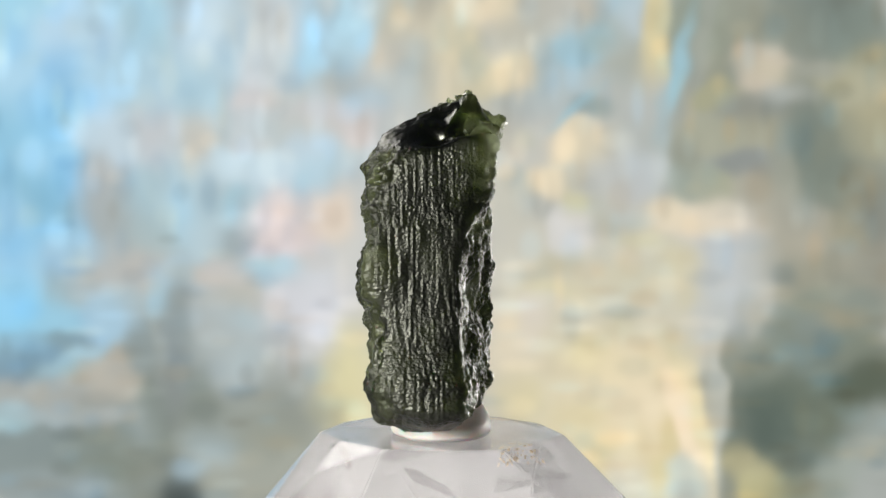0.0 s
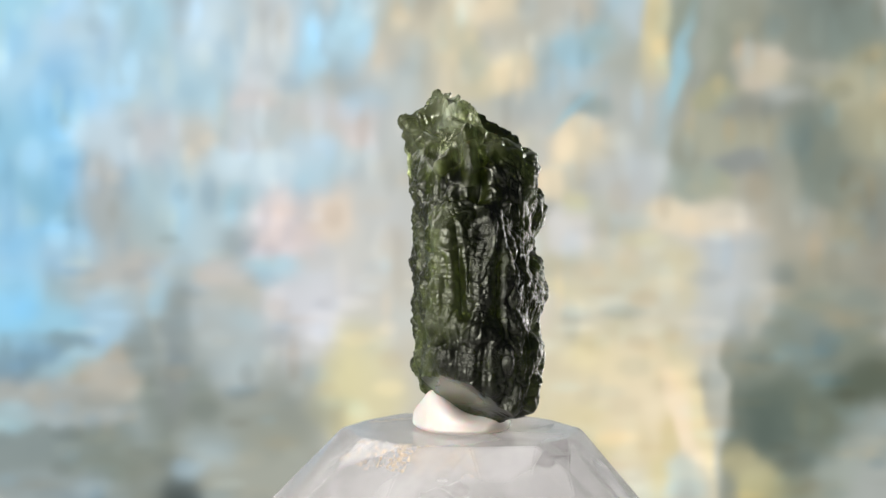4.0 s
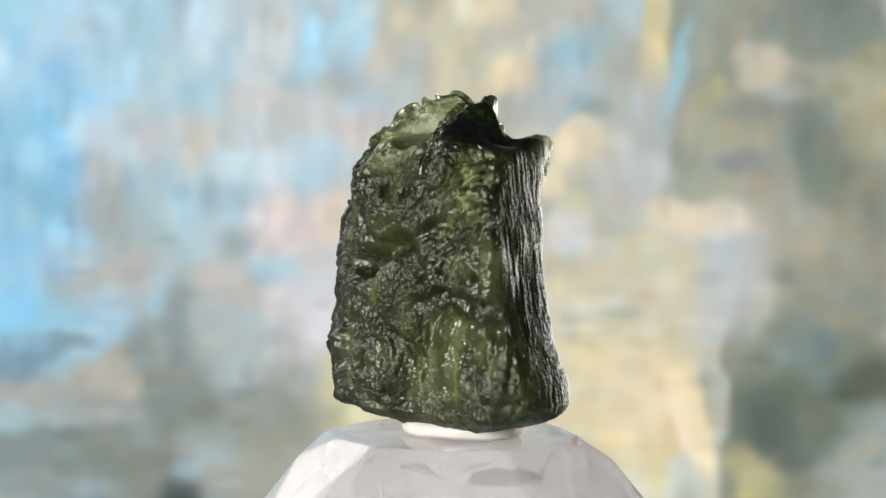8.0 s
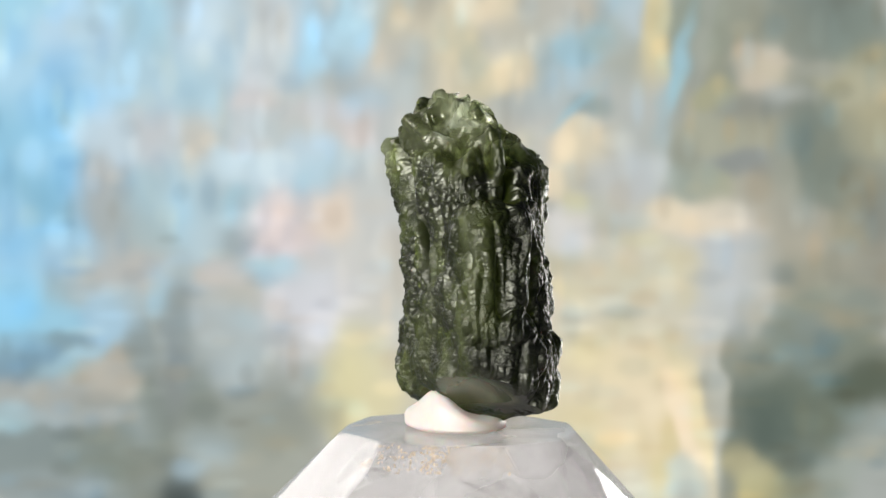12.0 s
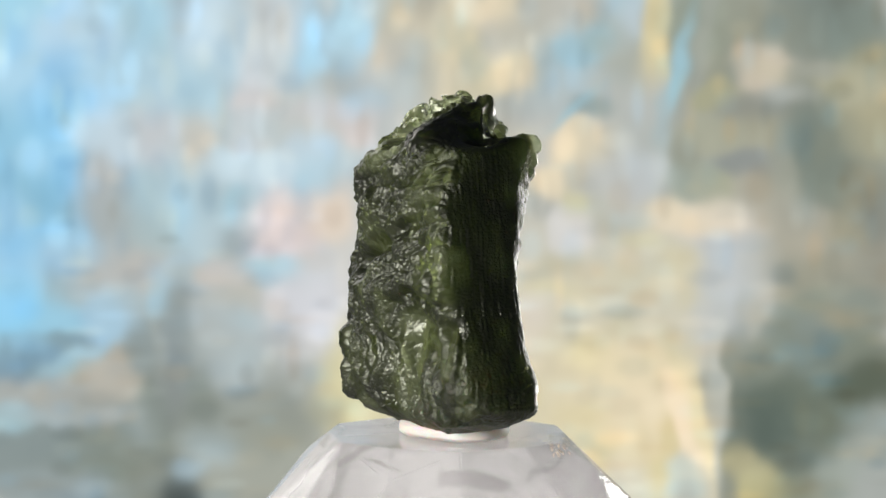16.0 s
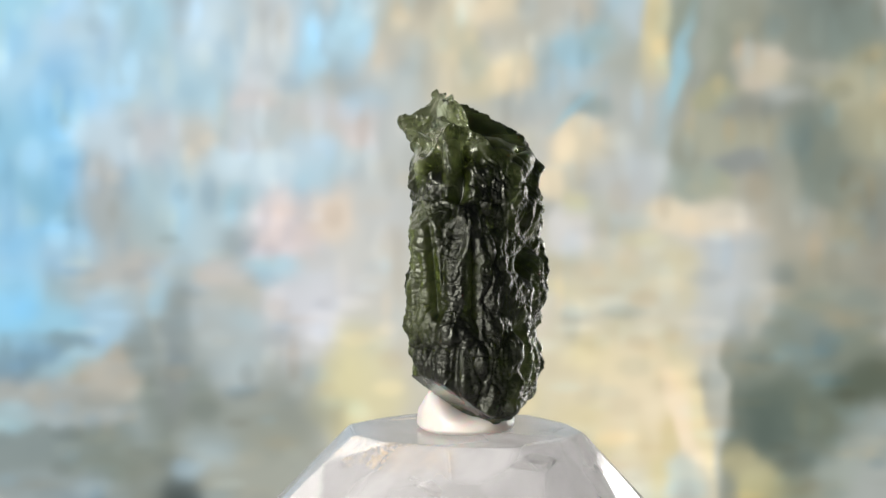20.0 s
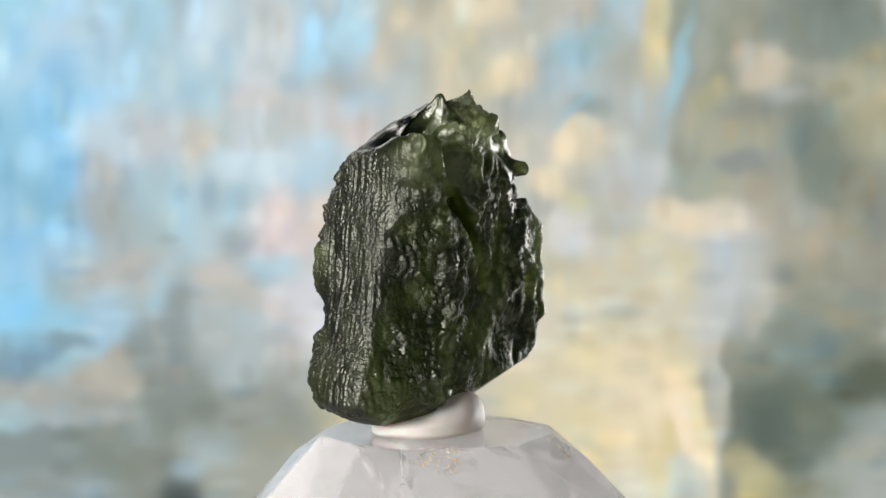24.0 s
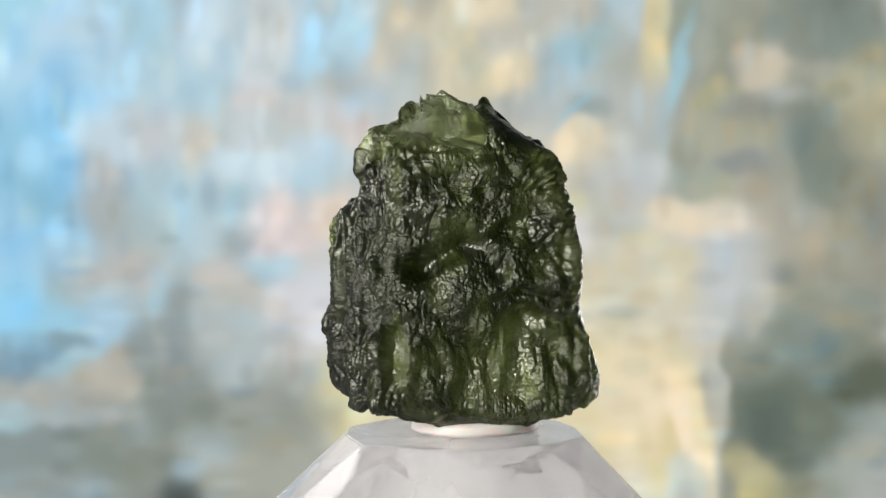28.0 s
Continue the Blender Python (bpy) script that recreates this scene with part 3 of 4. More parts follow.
    pr.patch(-0.84, -1.19, 0.51, 0.51, (210, 208, 200))
    pr.patch(0.96, 2.11, 0.38, 0.38, (196, 192, 178))
    pr.patch(0.96, -1.59, 0.51, 0.64, (214, 206, 188))
    # lighter and darker strokes over the wide patches
    pr.patch(-6.84, 3.81, 0.34, 0.34, (200, 226, 246), 0, 1.5)
    pr.patch(-6.74, 3.21, 0.29, 0.46, (138, 194, 240), 0, 1.5)
    pr.patch(-7.59, 3.71, 0.29, 0.46, (150, 205, 245), 0, 1.5)
    pr.patch(-6.99, 2.11, 0.16, 0.69, (150, 205, 240), 0, 1.5)
    pr.patch(-7.24, 2.61, 0.23, 0.29, (165, 212, 240), 0, 1.5)
    pr.patch(-7.19, 1.61, 0.29, 0.23, (185, 220, 240), 0, 1.5)
    pr.patch(-5.94, 3.81, 0.29, 0.34, (192, 216, 236), 0, 1.5)
    pr.patch(-5.54, 4.11, 0.23, 0.29, (165, 200, 220), 0, 1.5)
    pr.patch(-4.64, 4.16, 0.12, 0.46, (160, 178, 188), 0, 1.5)
    pr.patch(-4.24, 3.91, 0.34, 0.46, (206, 230, 246), 0, 1.5)
    pr.patch(-3.44, 2.91, 0.23, 0.69, (216, 216, 220), 0, 1.5)
    pr.patch(-2.84, 3.91, 0.29, 0.40, (202, 212, 222), 0, 1.5)
    pr.patch(-2.34, 3.71, 0.15, 0.46, (180, 226, 250), 0, 1.5)
    pr.patch(-1.64, 3.86, 0.29, 0.46, (185, 222, 240), 0, 1.5)
    pr.patch(-1.94, 4.06, 0.12, 0.34, (165, 190, 205), 0, 1.5)
    pr.patch(-3.34, 2.61, 0.34, 0.16, (220, 212, 210), 0, 1.5)
    pr.patch(-2.04, 2.41, 0.57, 0.17, (208, 205, 208), 0, 1.5)
    pr.patch(-1.44, 2.01, 0.29, 0.14, (222, 214, 214), -30, 1.5)
    pr.patch(-4.54, 0.81, 0.40, 0.46, (178, 215, 235), 0, 1.5)
    pr.patch(-3.24, 1.41, 0.69, 0.23, (206, 226, 236), 0, 1.5)
    pr.patch(-2.44, 1.21, 0.17, 0.17, (170, 212, 232), 0, 1.5)
    pr.patch(-4.44, 1.86, 0.25, 0.32, (205, 198, 185), 0, 1.5)
    pr.patch(-5.04, 2.01, 0.29, 0.34, (202, 202, 206), 0, 1.5)
    pr.patch(-6.14, 1.21, 0.34, 0.69, (176, 180, 180), 0, 1.5)
    pr.patch(-2.94, 0.41, 0.29, 0.46, (226, 211, 208), 0, 1.5)
    pr.patch(-1.94, 0.61, 0.34, 0.23, (230, 214, 198), 0, 1.5)
    pr.patch(-3.44, 0.51, 0.17, 0.34, (176, 188, 196), 0, 1.5)
    pr.patch(-1.04, 3.41, 0.23, 0.34, (205, 196, 180), 0, 1.5)
    pr.patch(-0.44, 4.01, 0.40, 0.29, (216, 206, 186), 0, 1.5)
    pr.patch(-7.64, 0.21, 0.25, 0.69, (140, 200, 242), 0, 1.5)
    pr.patch(-3.84, 3.21, 0.23, 0.46, (180, 205, 218), 0, 1.5)
    pr.patch(-5.14, 3.11, 0.23, 0.52, (178, 208, 226), 0, 1.5)
    pr.patch(-7.69, -0.89, 0.25, 0.32, (160, 216, 250), 0, 1.5)
    pr.patch(-6.54, -0.04, 0.40, 0.23, (182, 206, 222), 0, 1.5)
    pr.patch(-5.69, -0.45, 0.46, 0.23, (196, 191, 186), 0, 1.5)
    pr.patch(-4.94, -0.90, 0.17, 0.34, (175, 205, 220), 0, 1.5)
    pr.patch(-4.72, -1.59, 0.23, 0.69, (148, 158, 163), 0, 1.5)
    pr.patch(-2.24, -1.00, 0.46, 0.57, (217, 217, 224), 0, 1.5)
    pr.patch(-2.94, -0.30, 0.32, 0.12, (165, 216, 236), 0, 1.5)
    pr.patch(-3.74, -0.50, 0.34, 0.23, (206, 201, 197), 0, 1.5)
    pr.patch(-5.94, -2.25, 0.29, 0.34, (186, 181, 173), 0, 1.5)
    pr.patch(-7.04, -1.87, 0.57, 0.14, (132, 163, 184), 20, 1.5)
    pr.patch(-6.49, -1.91, 0.46, 0.10, (168, 203, 222), 20, 1.5)
    pr.patch(-7.24, -3.01, 0.69, 0.10, (172, 187, 192), 0, 1.5)
    pr.patch(-7.14, -3.49, 0.75, 0.32, (138, 152, 155), 0, 1.5)
    pr.patch(-7.64, -3.10, 0.29, 0.16, (170, 205, 215), 0, 1.5)
    pr.patch(-4.84, -2.50, 0.29, 0.46, (143, 148, 148), 0, 1.5)
    pr.patch(-3.54, -2.00, 0.34, 0.34, (182, 197, 202), 0, 1.5)
    pr.patch(-2.64, -1.70, 0.23, 0.34, (205, 203, 203), 0, 1.5)
    pr.patch(-1.72, -2.14, 0.25, 0.63, (228, 218, 168), 0, 1.5)
    pr.patch(-4.72, -4.27, 0.30, 0.25, (88, 98, 98), 0, 1.5)
    pr.patch(-4.52, -3.91, 0.23, 0.14, (178, 198, 208), 0, 1.5)
    pr.patch(-4.04, -3.59, 0.34, 0.23, (172, 190, 198), 0, 1.5)
    pr.patch(-5.44, -3.19, 0.34, 0.34, (160, 170, 170), 0, 1.5)
    pr.patch(-7.54, -2.09, 0.34, 0.23, (120, 150, 170), 0, 1.5)
    pr.patch(0.80, 4.26, 0.40, 0.23, (230, 216, 192), 0, 1.5)
    pr.patch(0.20, 3.31, 0.34, 0.46, (220, 208, 182), 0, 1.5)
    pr.patch(1.20, 3.06, 0.40, 0.21, (228, 214, 188), 0, 1.5)
    pr.patch(2.80, 3.81, 0.20, 0.26, (172, 198, 204), 0, 0.8)
    pr.patch(2.32, 2.51, 0.44, 0.09, (163, 197, 208), 38, 1.5)
    pr.patch(2.68, 2.56, 0.25, 0.13, (148, 163, 160), 0, 1.5)
    pr.patch(3.20, 4.31, 0.23, 0.29, (180, 205, 216), 0, 1.5)
    pr.patch(3.75, 3.66, 0.16, 0.57, (226, 212, 170), 0, 1.5)
    pr.patch(4.20, 3.26, 0.12, 0.62, (166, 202, 214), -18, 2.5)
    pr.patch(4.50, 3.41, 0.14, 0.81, (165, 168, 160), -18, 2)
    pr.patch(3.50, 2.41, 0.29, 0.46, (190, 193, 192), 0, 1.5)
    pr.patch(2.42, 1.84, 0.42, 0.30, (230, 215, 188), 0, 3)
    pr.patch(1.92, 1.20, 0.30, 0.24, (234, 219, 192), 0, 3)
    pr.patch(2.37, 0.89, 0.14, 0.14, (210, 205, 165), 0, 1.5)
    pr.patch(4.20, 0.61, 0.57, 0.21, (236, 222, 202), 0, 1.5)
    pr.patch(4.90, 0.39, 0.46, 0.21, (226, 215, 202), 0, 1.5)
    pr.patch(5.75, 3.16, 0.29, 0.29, (210, 198, 180), 0, 1.5)
    pr.patch(5.35, 3.33, 0.21, 0.21, (200, 188, 172), 0, 1.5)
    pr.patch(6.40, 2.06, 0.29, 0.34, (130, 141, 134), 0, 1.5)
    pr.patch(4.40, 1.11, 0.34, 0.29, (168, 174, 164), 0, 1.5)
    pr.patch(7.50, 2.91, 0.40, 0.29, (184, 183, 163), 0, 1.5)
    pr.patch(2.35, 0.36, 0.25, 0.34, (228, 224, 222), 0, 1.5)
    pr.patch(3.30, 1.11, 0.34, 0.57, (198, 200, 202), 0, 1.5)
    pr.patch(6.10, 2.71, 0.34, 0.17, (190, 192, 186), 0, 1.5)
    pr.patch(1.30, -0.59, 0.46, 0.46, (214, 208, 190), 0, 1.5)
    pr.patch(1.15, -1.54, 0.34, 0.52, (242, 226, 198), 0, 1.5)
    pr.patch(1.90, -0.70, 0.52, 0.12, (226, 217, 182), 0, 1.5)
    pr.patch(3.40, -0.59, 0.40, 0.29, (206, 203, 176), 0, 1.5)
    pr.patch(5.00, -0.64, 0.52, 0.69, (204, 208, 212), 0, 1.5)
    pr.patch(3.00, -2.49, 0.63, 0.69, (240, 224, 195), 0, 1.5)
    pr.patch(4.18, -2.84, 0.14, 0.86, (255, 234, 206), 19, 2.5)
    pr.patch(4.60, -3.34, 0.12, 0.63, (245, 229, 188), 8, 2)
    pr.patch(3.70, -2.49, 0.13, 0.69, (244, 228, 198), 0, 1.5)
    pr.patch(3.30, -3.39, 0.14, 0.57, (240, 228, 196), 0, 1.5)
    pr.patch(5.90, -3.04, 0.52, 0.52, (100, 114, 108), 0, 2)
    pr.patch(6.60, -1.69, 0.46, 0.46, (140, 150, 145), 0, 1.5)
    pr.patch(6.40, -3.59, 0.46, 0.40, (118, 128, 120), 0, 1.5)
    pr.patch(7.05, -3.94, 0.40, 0.29, (168, 178, 173), 0, 1.5)
    pr.patch(7.50, -3.34, 0.34, 0.40, (165, 173, 170), 0, 1.5)
    pr.patch(5.60, -4.04, 0.29, 0.29, (194, 188, 152), 0, 1.5)
    pr.patch(3.50, -4.24, 0.46, 0.23, (224, 224, 206), 0, 1.5)
    pr.patch(4.25, -4.04, 0.29, 0.25, (216, 226, 216), 0, 1.5)
    pr.patch(4.88, -1.99, 0.10, 1.38, (198, 201, 195), 0, 1.5)
    pr.patch(2.50, -3.59, 0.46, 0.69, (228, 216, 182), 0, 1.5)
    pr.patch(4.00, -1.19, 0.46, 0.57, (216, 210, 190), 0, 1.5)
    pr.patch(3.20, -0.60, 0.95, 0.60, (212, 208, 194), 0, 2.5)
    pr.patch(1.50, 2.10, 0.35, 0.35, (198, 198, 194), 0, 2)
    pr.patch(2.90, 1.20, 0.40, 0.40, (198, 199, 196), 0, 3)
    pr.patch(2.45, 1.30, 0.18, 0.14, (202, 200, 186), 0, 2)
    pr.patch(1.60, 1.60, 0.22, 0.20, (204, 202, 194), 0, 2)
    pr.patch(-1.55, -2.10, 0.42, 0.55, (228, 220, 182), 0, 2.5)
    pr.patch(-1.10, -2.60, 0.35, 0.35, (226, 216, 176), 0, 2)
    pr.patch(-2.20, -0.95, 0.42, 0.48, (218, 218, 224), 0, 2)
    pr.patch(-1.95, 0.60, 0.32, 0.26, (234, 216, 200), 0, 2)
    pr.patch(-2.95, 0.40, 0.30, 0.42, (228, 214, 214), 0, 2)
    pr.patch(-3.20, 1.40, 0.62, 0.20, (206, 226, 238), 0, 2)
    pr.patch(-2.35, 3.70, 0.15, 0.42, (182, 226, 250), 0, 2.5)
    pr.patch(-1.65, 3.85, 0.28, 0.42, (188, 224, 242), 0, 2.5)
    pr.patch(-4.30, 3.90, 0.34, 0.42, (208, 230, 246), 0, 2)
    pr.patch(-6.10, 1.95, 0.40, 0.30, (204, 220, 232), 0, 2)
    pr.patch(-7.65, -0.85, 0.30, 0.35, (150, 212, 250), 0, 2)


make_backdrop()

bm = bmesh.new()
bmesh.ops.create_grid(bm, x_segments=8, y_segments=8, size=0.6)
table = part("ground", bm, TABLE)
tagged(table, "plain grey cloth tabletop under the quartz point", "tabletop", kind="structure")


# ---- the quartz point ----
def make_quartz():
    """A six-sided point, its tip cut off to a flat top, on which the putty lies."""
    root = new("quartz_point")
    corners = ((24, 7.2, 8.2), (60, 7.5, 8.2), (93, 7.7, 7.9), (123, 8.9, 6.7), (152, 8.8, 6.9), (180, 9.3, 6.6), (208, 9.0, 7.9),
               (238, 9.6, 7.2), (268, 9.0, 7.6), (288, 9.2, 7.4), (316, 8.0, 8.2), (344, 8.0, 7.6))

    def spot(a, r, z):
        return (r * math.cos(radians(a)), r * math.sin(radians(a)), z)

    bm = bmesh.new()
    for k, (a, r, out) in enumerate(corners):
        bm.verts.new(spot(a, r, -12.9))
        bm.verts.new(spot(a + (k % 3 - 1) * 4, r + out, -20.6))
        bm.verts.new(spot(a, r + out + 1.4, -99.8))
        bm.verts.new(spot(a + 7, r + out + 1.1 + 0.5 * (k % 2), -34 - 3 * (k % 3)))
        if k % 3 == 0:
            # small corner facets below the rim
            bm.verts.new(spot(a + 6, r + 0.30 * out, -14.6))
    bmesh.ops.convex_hull(bm, input=bm.verts)
    bmesh.ops.dissolve_limit(bm, angle_limit=radians(1), verts=bm.verts, edges=bm.edges)
    bmesh.ops.bevel(bm, geom=[e for e in bm.edges], offset=0.10, segments=2, affect="EDGES")
    bmesh.ops.scale(bm, vec=(MM, MM, MM), verts=bm.verts)
    part("body", bm, QUARTZ, root)
    for where, wide, count, seed in ((74, 46, 210, 1), (40, 40, 90, 2), (300, 26, 60, 3)):
        rng = random.Random(seed)
        bm = bmesh.new()
        for _ in range(count):
            a, z = where + rng.uniform(-wide, wide) / 2, rng.uniform(-14.9, -13.3)
            r = 6.7 + 0.9 * (-12.9 - z) - rng.uniform(0.0, 0.8)
            size = rng.uniform(0.06, 0.24)
            m = Matrix.Translation(spot(a, r, z)) @ Euler([rng.uniform(0, 3) for _ in range(3)]).to_matrix().to_4x4()
            bmesh.ops.create_icosphere(bm, subdivisions=1, radius=size, matrix=m @ Matrix.Diagonal((1, rng.uniform(0.4, 0.9), 0.25, 1)))
        bmesh.ops.scale(bm, vec=(MM, MM, MM), verts=bm.verts)
        part("inclusion", bm, FLECK, root, "golden flecks inside the clear quartz")
    # inner crack planes, added to stand in for refracted back facets
    for a, r, z, lean, wide in ((250, 4.5, -17.5, 40, 5.0), (110, 5.5, -18.5, -35, 5.5), (330, 5.0, -18.0, 30, 4.5), (140, 7.6, -14.9, 38, 3.4), (30, 7.4, -14.8, -42, 3.6), (205, 7.8, -15.2, 45, 3.8), (312, 7.2, -14.6, -36, 3.0), (82, 7.4, -16.0, 30, 4.0)):
        bm = bmesh.new()
        rng = random.Random(a)
        turns = sorted(rng.uniform(0, 360) for _ in range(6))
        rim = [bm.verts.new((wide * rng.uniform(0.4, 0.62) * math.cos(radians(q)), wide * rng.uniform(0.3, 0.5) * math.sin(radians(q)), 0.12 * rng.uniform(-1, 1))) for q in turns]
        hub = bm.verts.new((0, 0, 0.15))
        for u, v in zip(rim, rim[1:] + rim[:1]):
            bm.faces.new((hub, u, v))
        bmesh.ops.transform(bm, verts=bm.verts, matrix=Matrix.Translation(spot(a, r, z)) @ Euler((radians(90 + lean), 0, radians(a + 60))).to_matrix().to_4x4())
        bmesh.ops.scale(bm, vec=(MM, MM, MM), verts=bm.verts)
        part("veil", bm, VEIL, root, "silvery inner crack in the quartz, added for its refracted facets")
    tagged(root, "clear faceted quartz point with a cut flat top", "crystal")
    return root


# ---- the putty ----
def make_putty():
    rows, cols = 60, 120
    a = np.linspace(0, 2 * np.pi, cols, endpoint=False)[None]
    s = np.linspace(0, 1, rows)[:, None]
    rim = np.sin(np.minimum(s * 1.25, 1) * np.pi / 2)
    r = np.where(s < 0.8, rim, 1 - 0.12 * ((s - 0.8) / 0.2) ** 2)
    x = -0.9 + 3.5 * r * np.cos(a)
    y = -1.5 + 4.5 * r * np.sin(a)
    hump = 1.9 * np.exp(-((x - 1.3) / 1.5) ** 2 - ((y - 0.1) / 2.9) ** 2)
    top = (0.8 + hump) * np.sqrt(np.clip(1 - (np.minimum(s / 0.8, 1)) ** 3, 0, 1)) + 0.35 * (1 - np.clip((s - 0.8) / 0.2, 0, 1))
    p = np.stack([x, y, top], -1).reshape(-1, 3)
    p += (vnoise(p, (0.6, 0.6, 0.6), 21) * 0.12)[:, None] * np.array([1, 1, 0.6])
    p[:, 2] = np.maximum(p[:, 2], 0) - 12.9
    ob = grid_mesh("putty", rows, cols, p * MM, PUTTY, caps=np.array([[-0.8, -1.5, p[:cols, 2].mean()], [-0.8, -1.5, -12.9]]) * MM)
    tagged(ob, "small lump of white mounting putty on the quartz", "putty")
    return ob


# ---- the stone ----
LEVELS = (10.9, 10.1, 9.2, 8.2, 7.0, 5.68, 4.48, 3.4, 1.6, -0.8, -3.6, -6.4, -8.6, -10.2, -11.2, -12.4)
SIDES = {}


def side(angle, *reach):
    """How far the stone reaches from the turning axis towards one side, level by level, from its top down, in mm."""
    SIDES[angle] = reach


side(0.0, 0.5, 1.1, 3.7, 2.9, 2.3, 2.3, 2.1, 2.0, 1.9, 1.7, 2.3, 2.3, 2.1, 1.5, 0.4, -1.5)
side(22.5, 0.9, 1.9, 3.8, 2.8, 2.8, 3.7, 3.5, 3.3, 5.0, 5.0, 5.4, 5.4, 3.6, 1.6, 1.0, -1.0)
side(45.0, 0.9, 1.9, 2.7, 3.4, 4.2, 5.4, 4.8, 4.6, 6.9, 7.2, 7.0, 6.7, 5.7, 3.9, 0.2, -1.4)
side(67.5, 1.6, 2.5, 4.3, 5.0, 5.4, 6.2, 5.2, 6.4, 8.2, 8.3, 8.5, 7.4, 7.4, 5.7, 3.4, 1.1)
side(90.0, 1.9, 3.1, 4.5, 5.7, 6.0, 6.7, 6.4, 7.8, 8.2, 8.1, 8.0, 9.5, 8.9, 8.2, 5.2, 2.1)
side(112.5, 2.1, 3.7, 5.2, 6.0, 6.7, 6.8, 6.6, 6.8, 7.9, 7.8, 8.05, 9.25, 8.45, 7.8, 5.5, 1.5)
side(135.0, 1.2, 3.6, 4.0, 5.0, 5.2, 6.7, 7.1, 6.6, 6.7, 7.6, 7.3, 7.9, 8.1, 7.8, 6.6, 3.3)
side(157.5, 0.85, 3.15, 3.75, 3.65, 5.55, 6.05, 6.05, 6.05, 6.25, 6.25, 6.75, 7.15, 6.75, 6.55, 6.45, 4.75)
side(180.0, 0.45, 2.55, 3.35, 4.85, 5.35, 5.35, 5.05, 5.25, 5.55, 5.95, 5.65, 5.35, 5.35, 5.15, 4.95, 3.05)
side(202.5, 0.4, 2.0, 4.1, 5.7, 5.9, 6.5, 6.6, 7.6, 8.1, 8.5, 7.5, 8.3, 8.6, 7.8, 7.3, 4.8)
side(225.0, 0.95, 2.35, 4.05, 5.45, 6.55, 7.75, 8.55, 9.05, 9.55, 9.95, 9.65, 10.15, 10.75, 9.55, 7.75, 4.95)
side(247.5, 0.9, 3.1, 5.1, 5.7, 6.9, 7.9, 8.4, 8.3, 9.2, 9.3, 9.5, 9.7, 10.5, 10.4, 9.1, 6.0)
side(270.0, 1.0, 4.1, 5.8, 6.7, 6.7, 6.7, 6.8, 7.0, 7.4, 7.6, 7.9, 8.6, 9.5, 9.7, 9.5, 7.0)
side(292.5, 1.2, 4.2, 4.9, 6.3, 7.4, 6.5, 6.9, 6.7, 7.4, 7.6, 7.7, 8.3, 9.3, 9.3, 7.8, 5.5)
side(315.0, 1.2, 2.7, 3.1, 4.4, 6.8, 6.4, 5.2, 5.3, 5.7, 5.8, 5.7, 5.9, 7.2, 7.2, 5.4, 3.7)
side(337.5, 0.6, 1.8, 3.5, 2.9, 4.4, 4.2, 4.0, 3.5, 3.0, 2.8, 2.8, 3.4, 3.8, 3.7, 3.4, 2.0)


def near(p, a, b, width):
    """1 on the line from a to b, falling to 0 over the width (mm)."""
    a, b = np.array(a, float), np.array(b, float)
    d = b - a
    s = np.clip(((p - a) @ d) / max(d @ d, 1e-9), 0, 1)
    q = p - a - s[:, None] * d
    return np.exp(-(q * q).sum(1) / width ** 2)


def facing(angle, middle, half):
    d = np.abs((angle - middle + 180) % 360 - 180)
    return 1 - ramp(d, half * 0.6, half * 1.2)


def clearness(p, step=4, fade=0.58):
    """How much light the glass lets through at each point: it fades with the stone's thickness there (mm)."""
    rows, cols = p.shape[:2]
    g = p[::step, ::step]
    m, n = g.shape[:2]
    i, j = np.arange(m - 1)[:, None] * n, np.arange(n)[None]
    k = (j + 1) % n
    faces = np.stack([i + k, i + j, i + n + j, i + n + k], -1).reshape(-1, 4)
    tree = BVHTree.FromPolygons(g.reshape(-1, 3).tolist(), faces.tolist())
    inward = np.cross(np.roll(g, -1, 1) - np.roll(g, 1, 1), np.gradient(g, axis=0))
    inward /= np.maximum(np.linalg.norm(inward, axis=2, keepdims=True), 1e-9)
    middle = g.mean(1, keepdims=True)
    inward = np.where((inward * (middle - g)).sum(2, keepdims=True) < 0, -inward, inward)
    total = np.zeros((m, n))
    tilts = ((0, 0), (0.55, 0), (-0.55, 0), (0, 0.55), (0, -0.55))
    for a, b in tilts:
        way = inward + np.array([0, 0, a]) + b * np.stack([-inward[..., 1], inward[..., 0], 0 * inward[..., 0]], -1)
        start = (g + 0.03 * inward).reshape(-1, 3)
        far = [tree.ray_cast(Vector(s), Vector(w), 12.0)[3] for s, w in zip(start.tolist(), way.reshape(-1, 3).tolist())]
        total += np.exp(-fade * np.array([12.0 if d is None else d for d in far])).reshape(m, n)
    total /= len(tilts)
    wide = np.hstack([total, total[:, :1]])
    r, c = np.arange(rows) / step, np.arange(cols) / step
    r0, c0 = np.minimum(r.astype(int), m - 2), c.astype(int)
    fr, fc = np.clip(r - r0, 0, 1)[:, None], (c - c0)[None]
    top = wide[r0][:, c0] * (1 - fc) + wide[r0][:, c0 + 1] * fc
    low = wide[r0 + 1][:, c0] * (1 - fc) + wide[r0 + 1][:, c0 + 1] * fc
    return top * (1 - fr) + low * fr


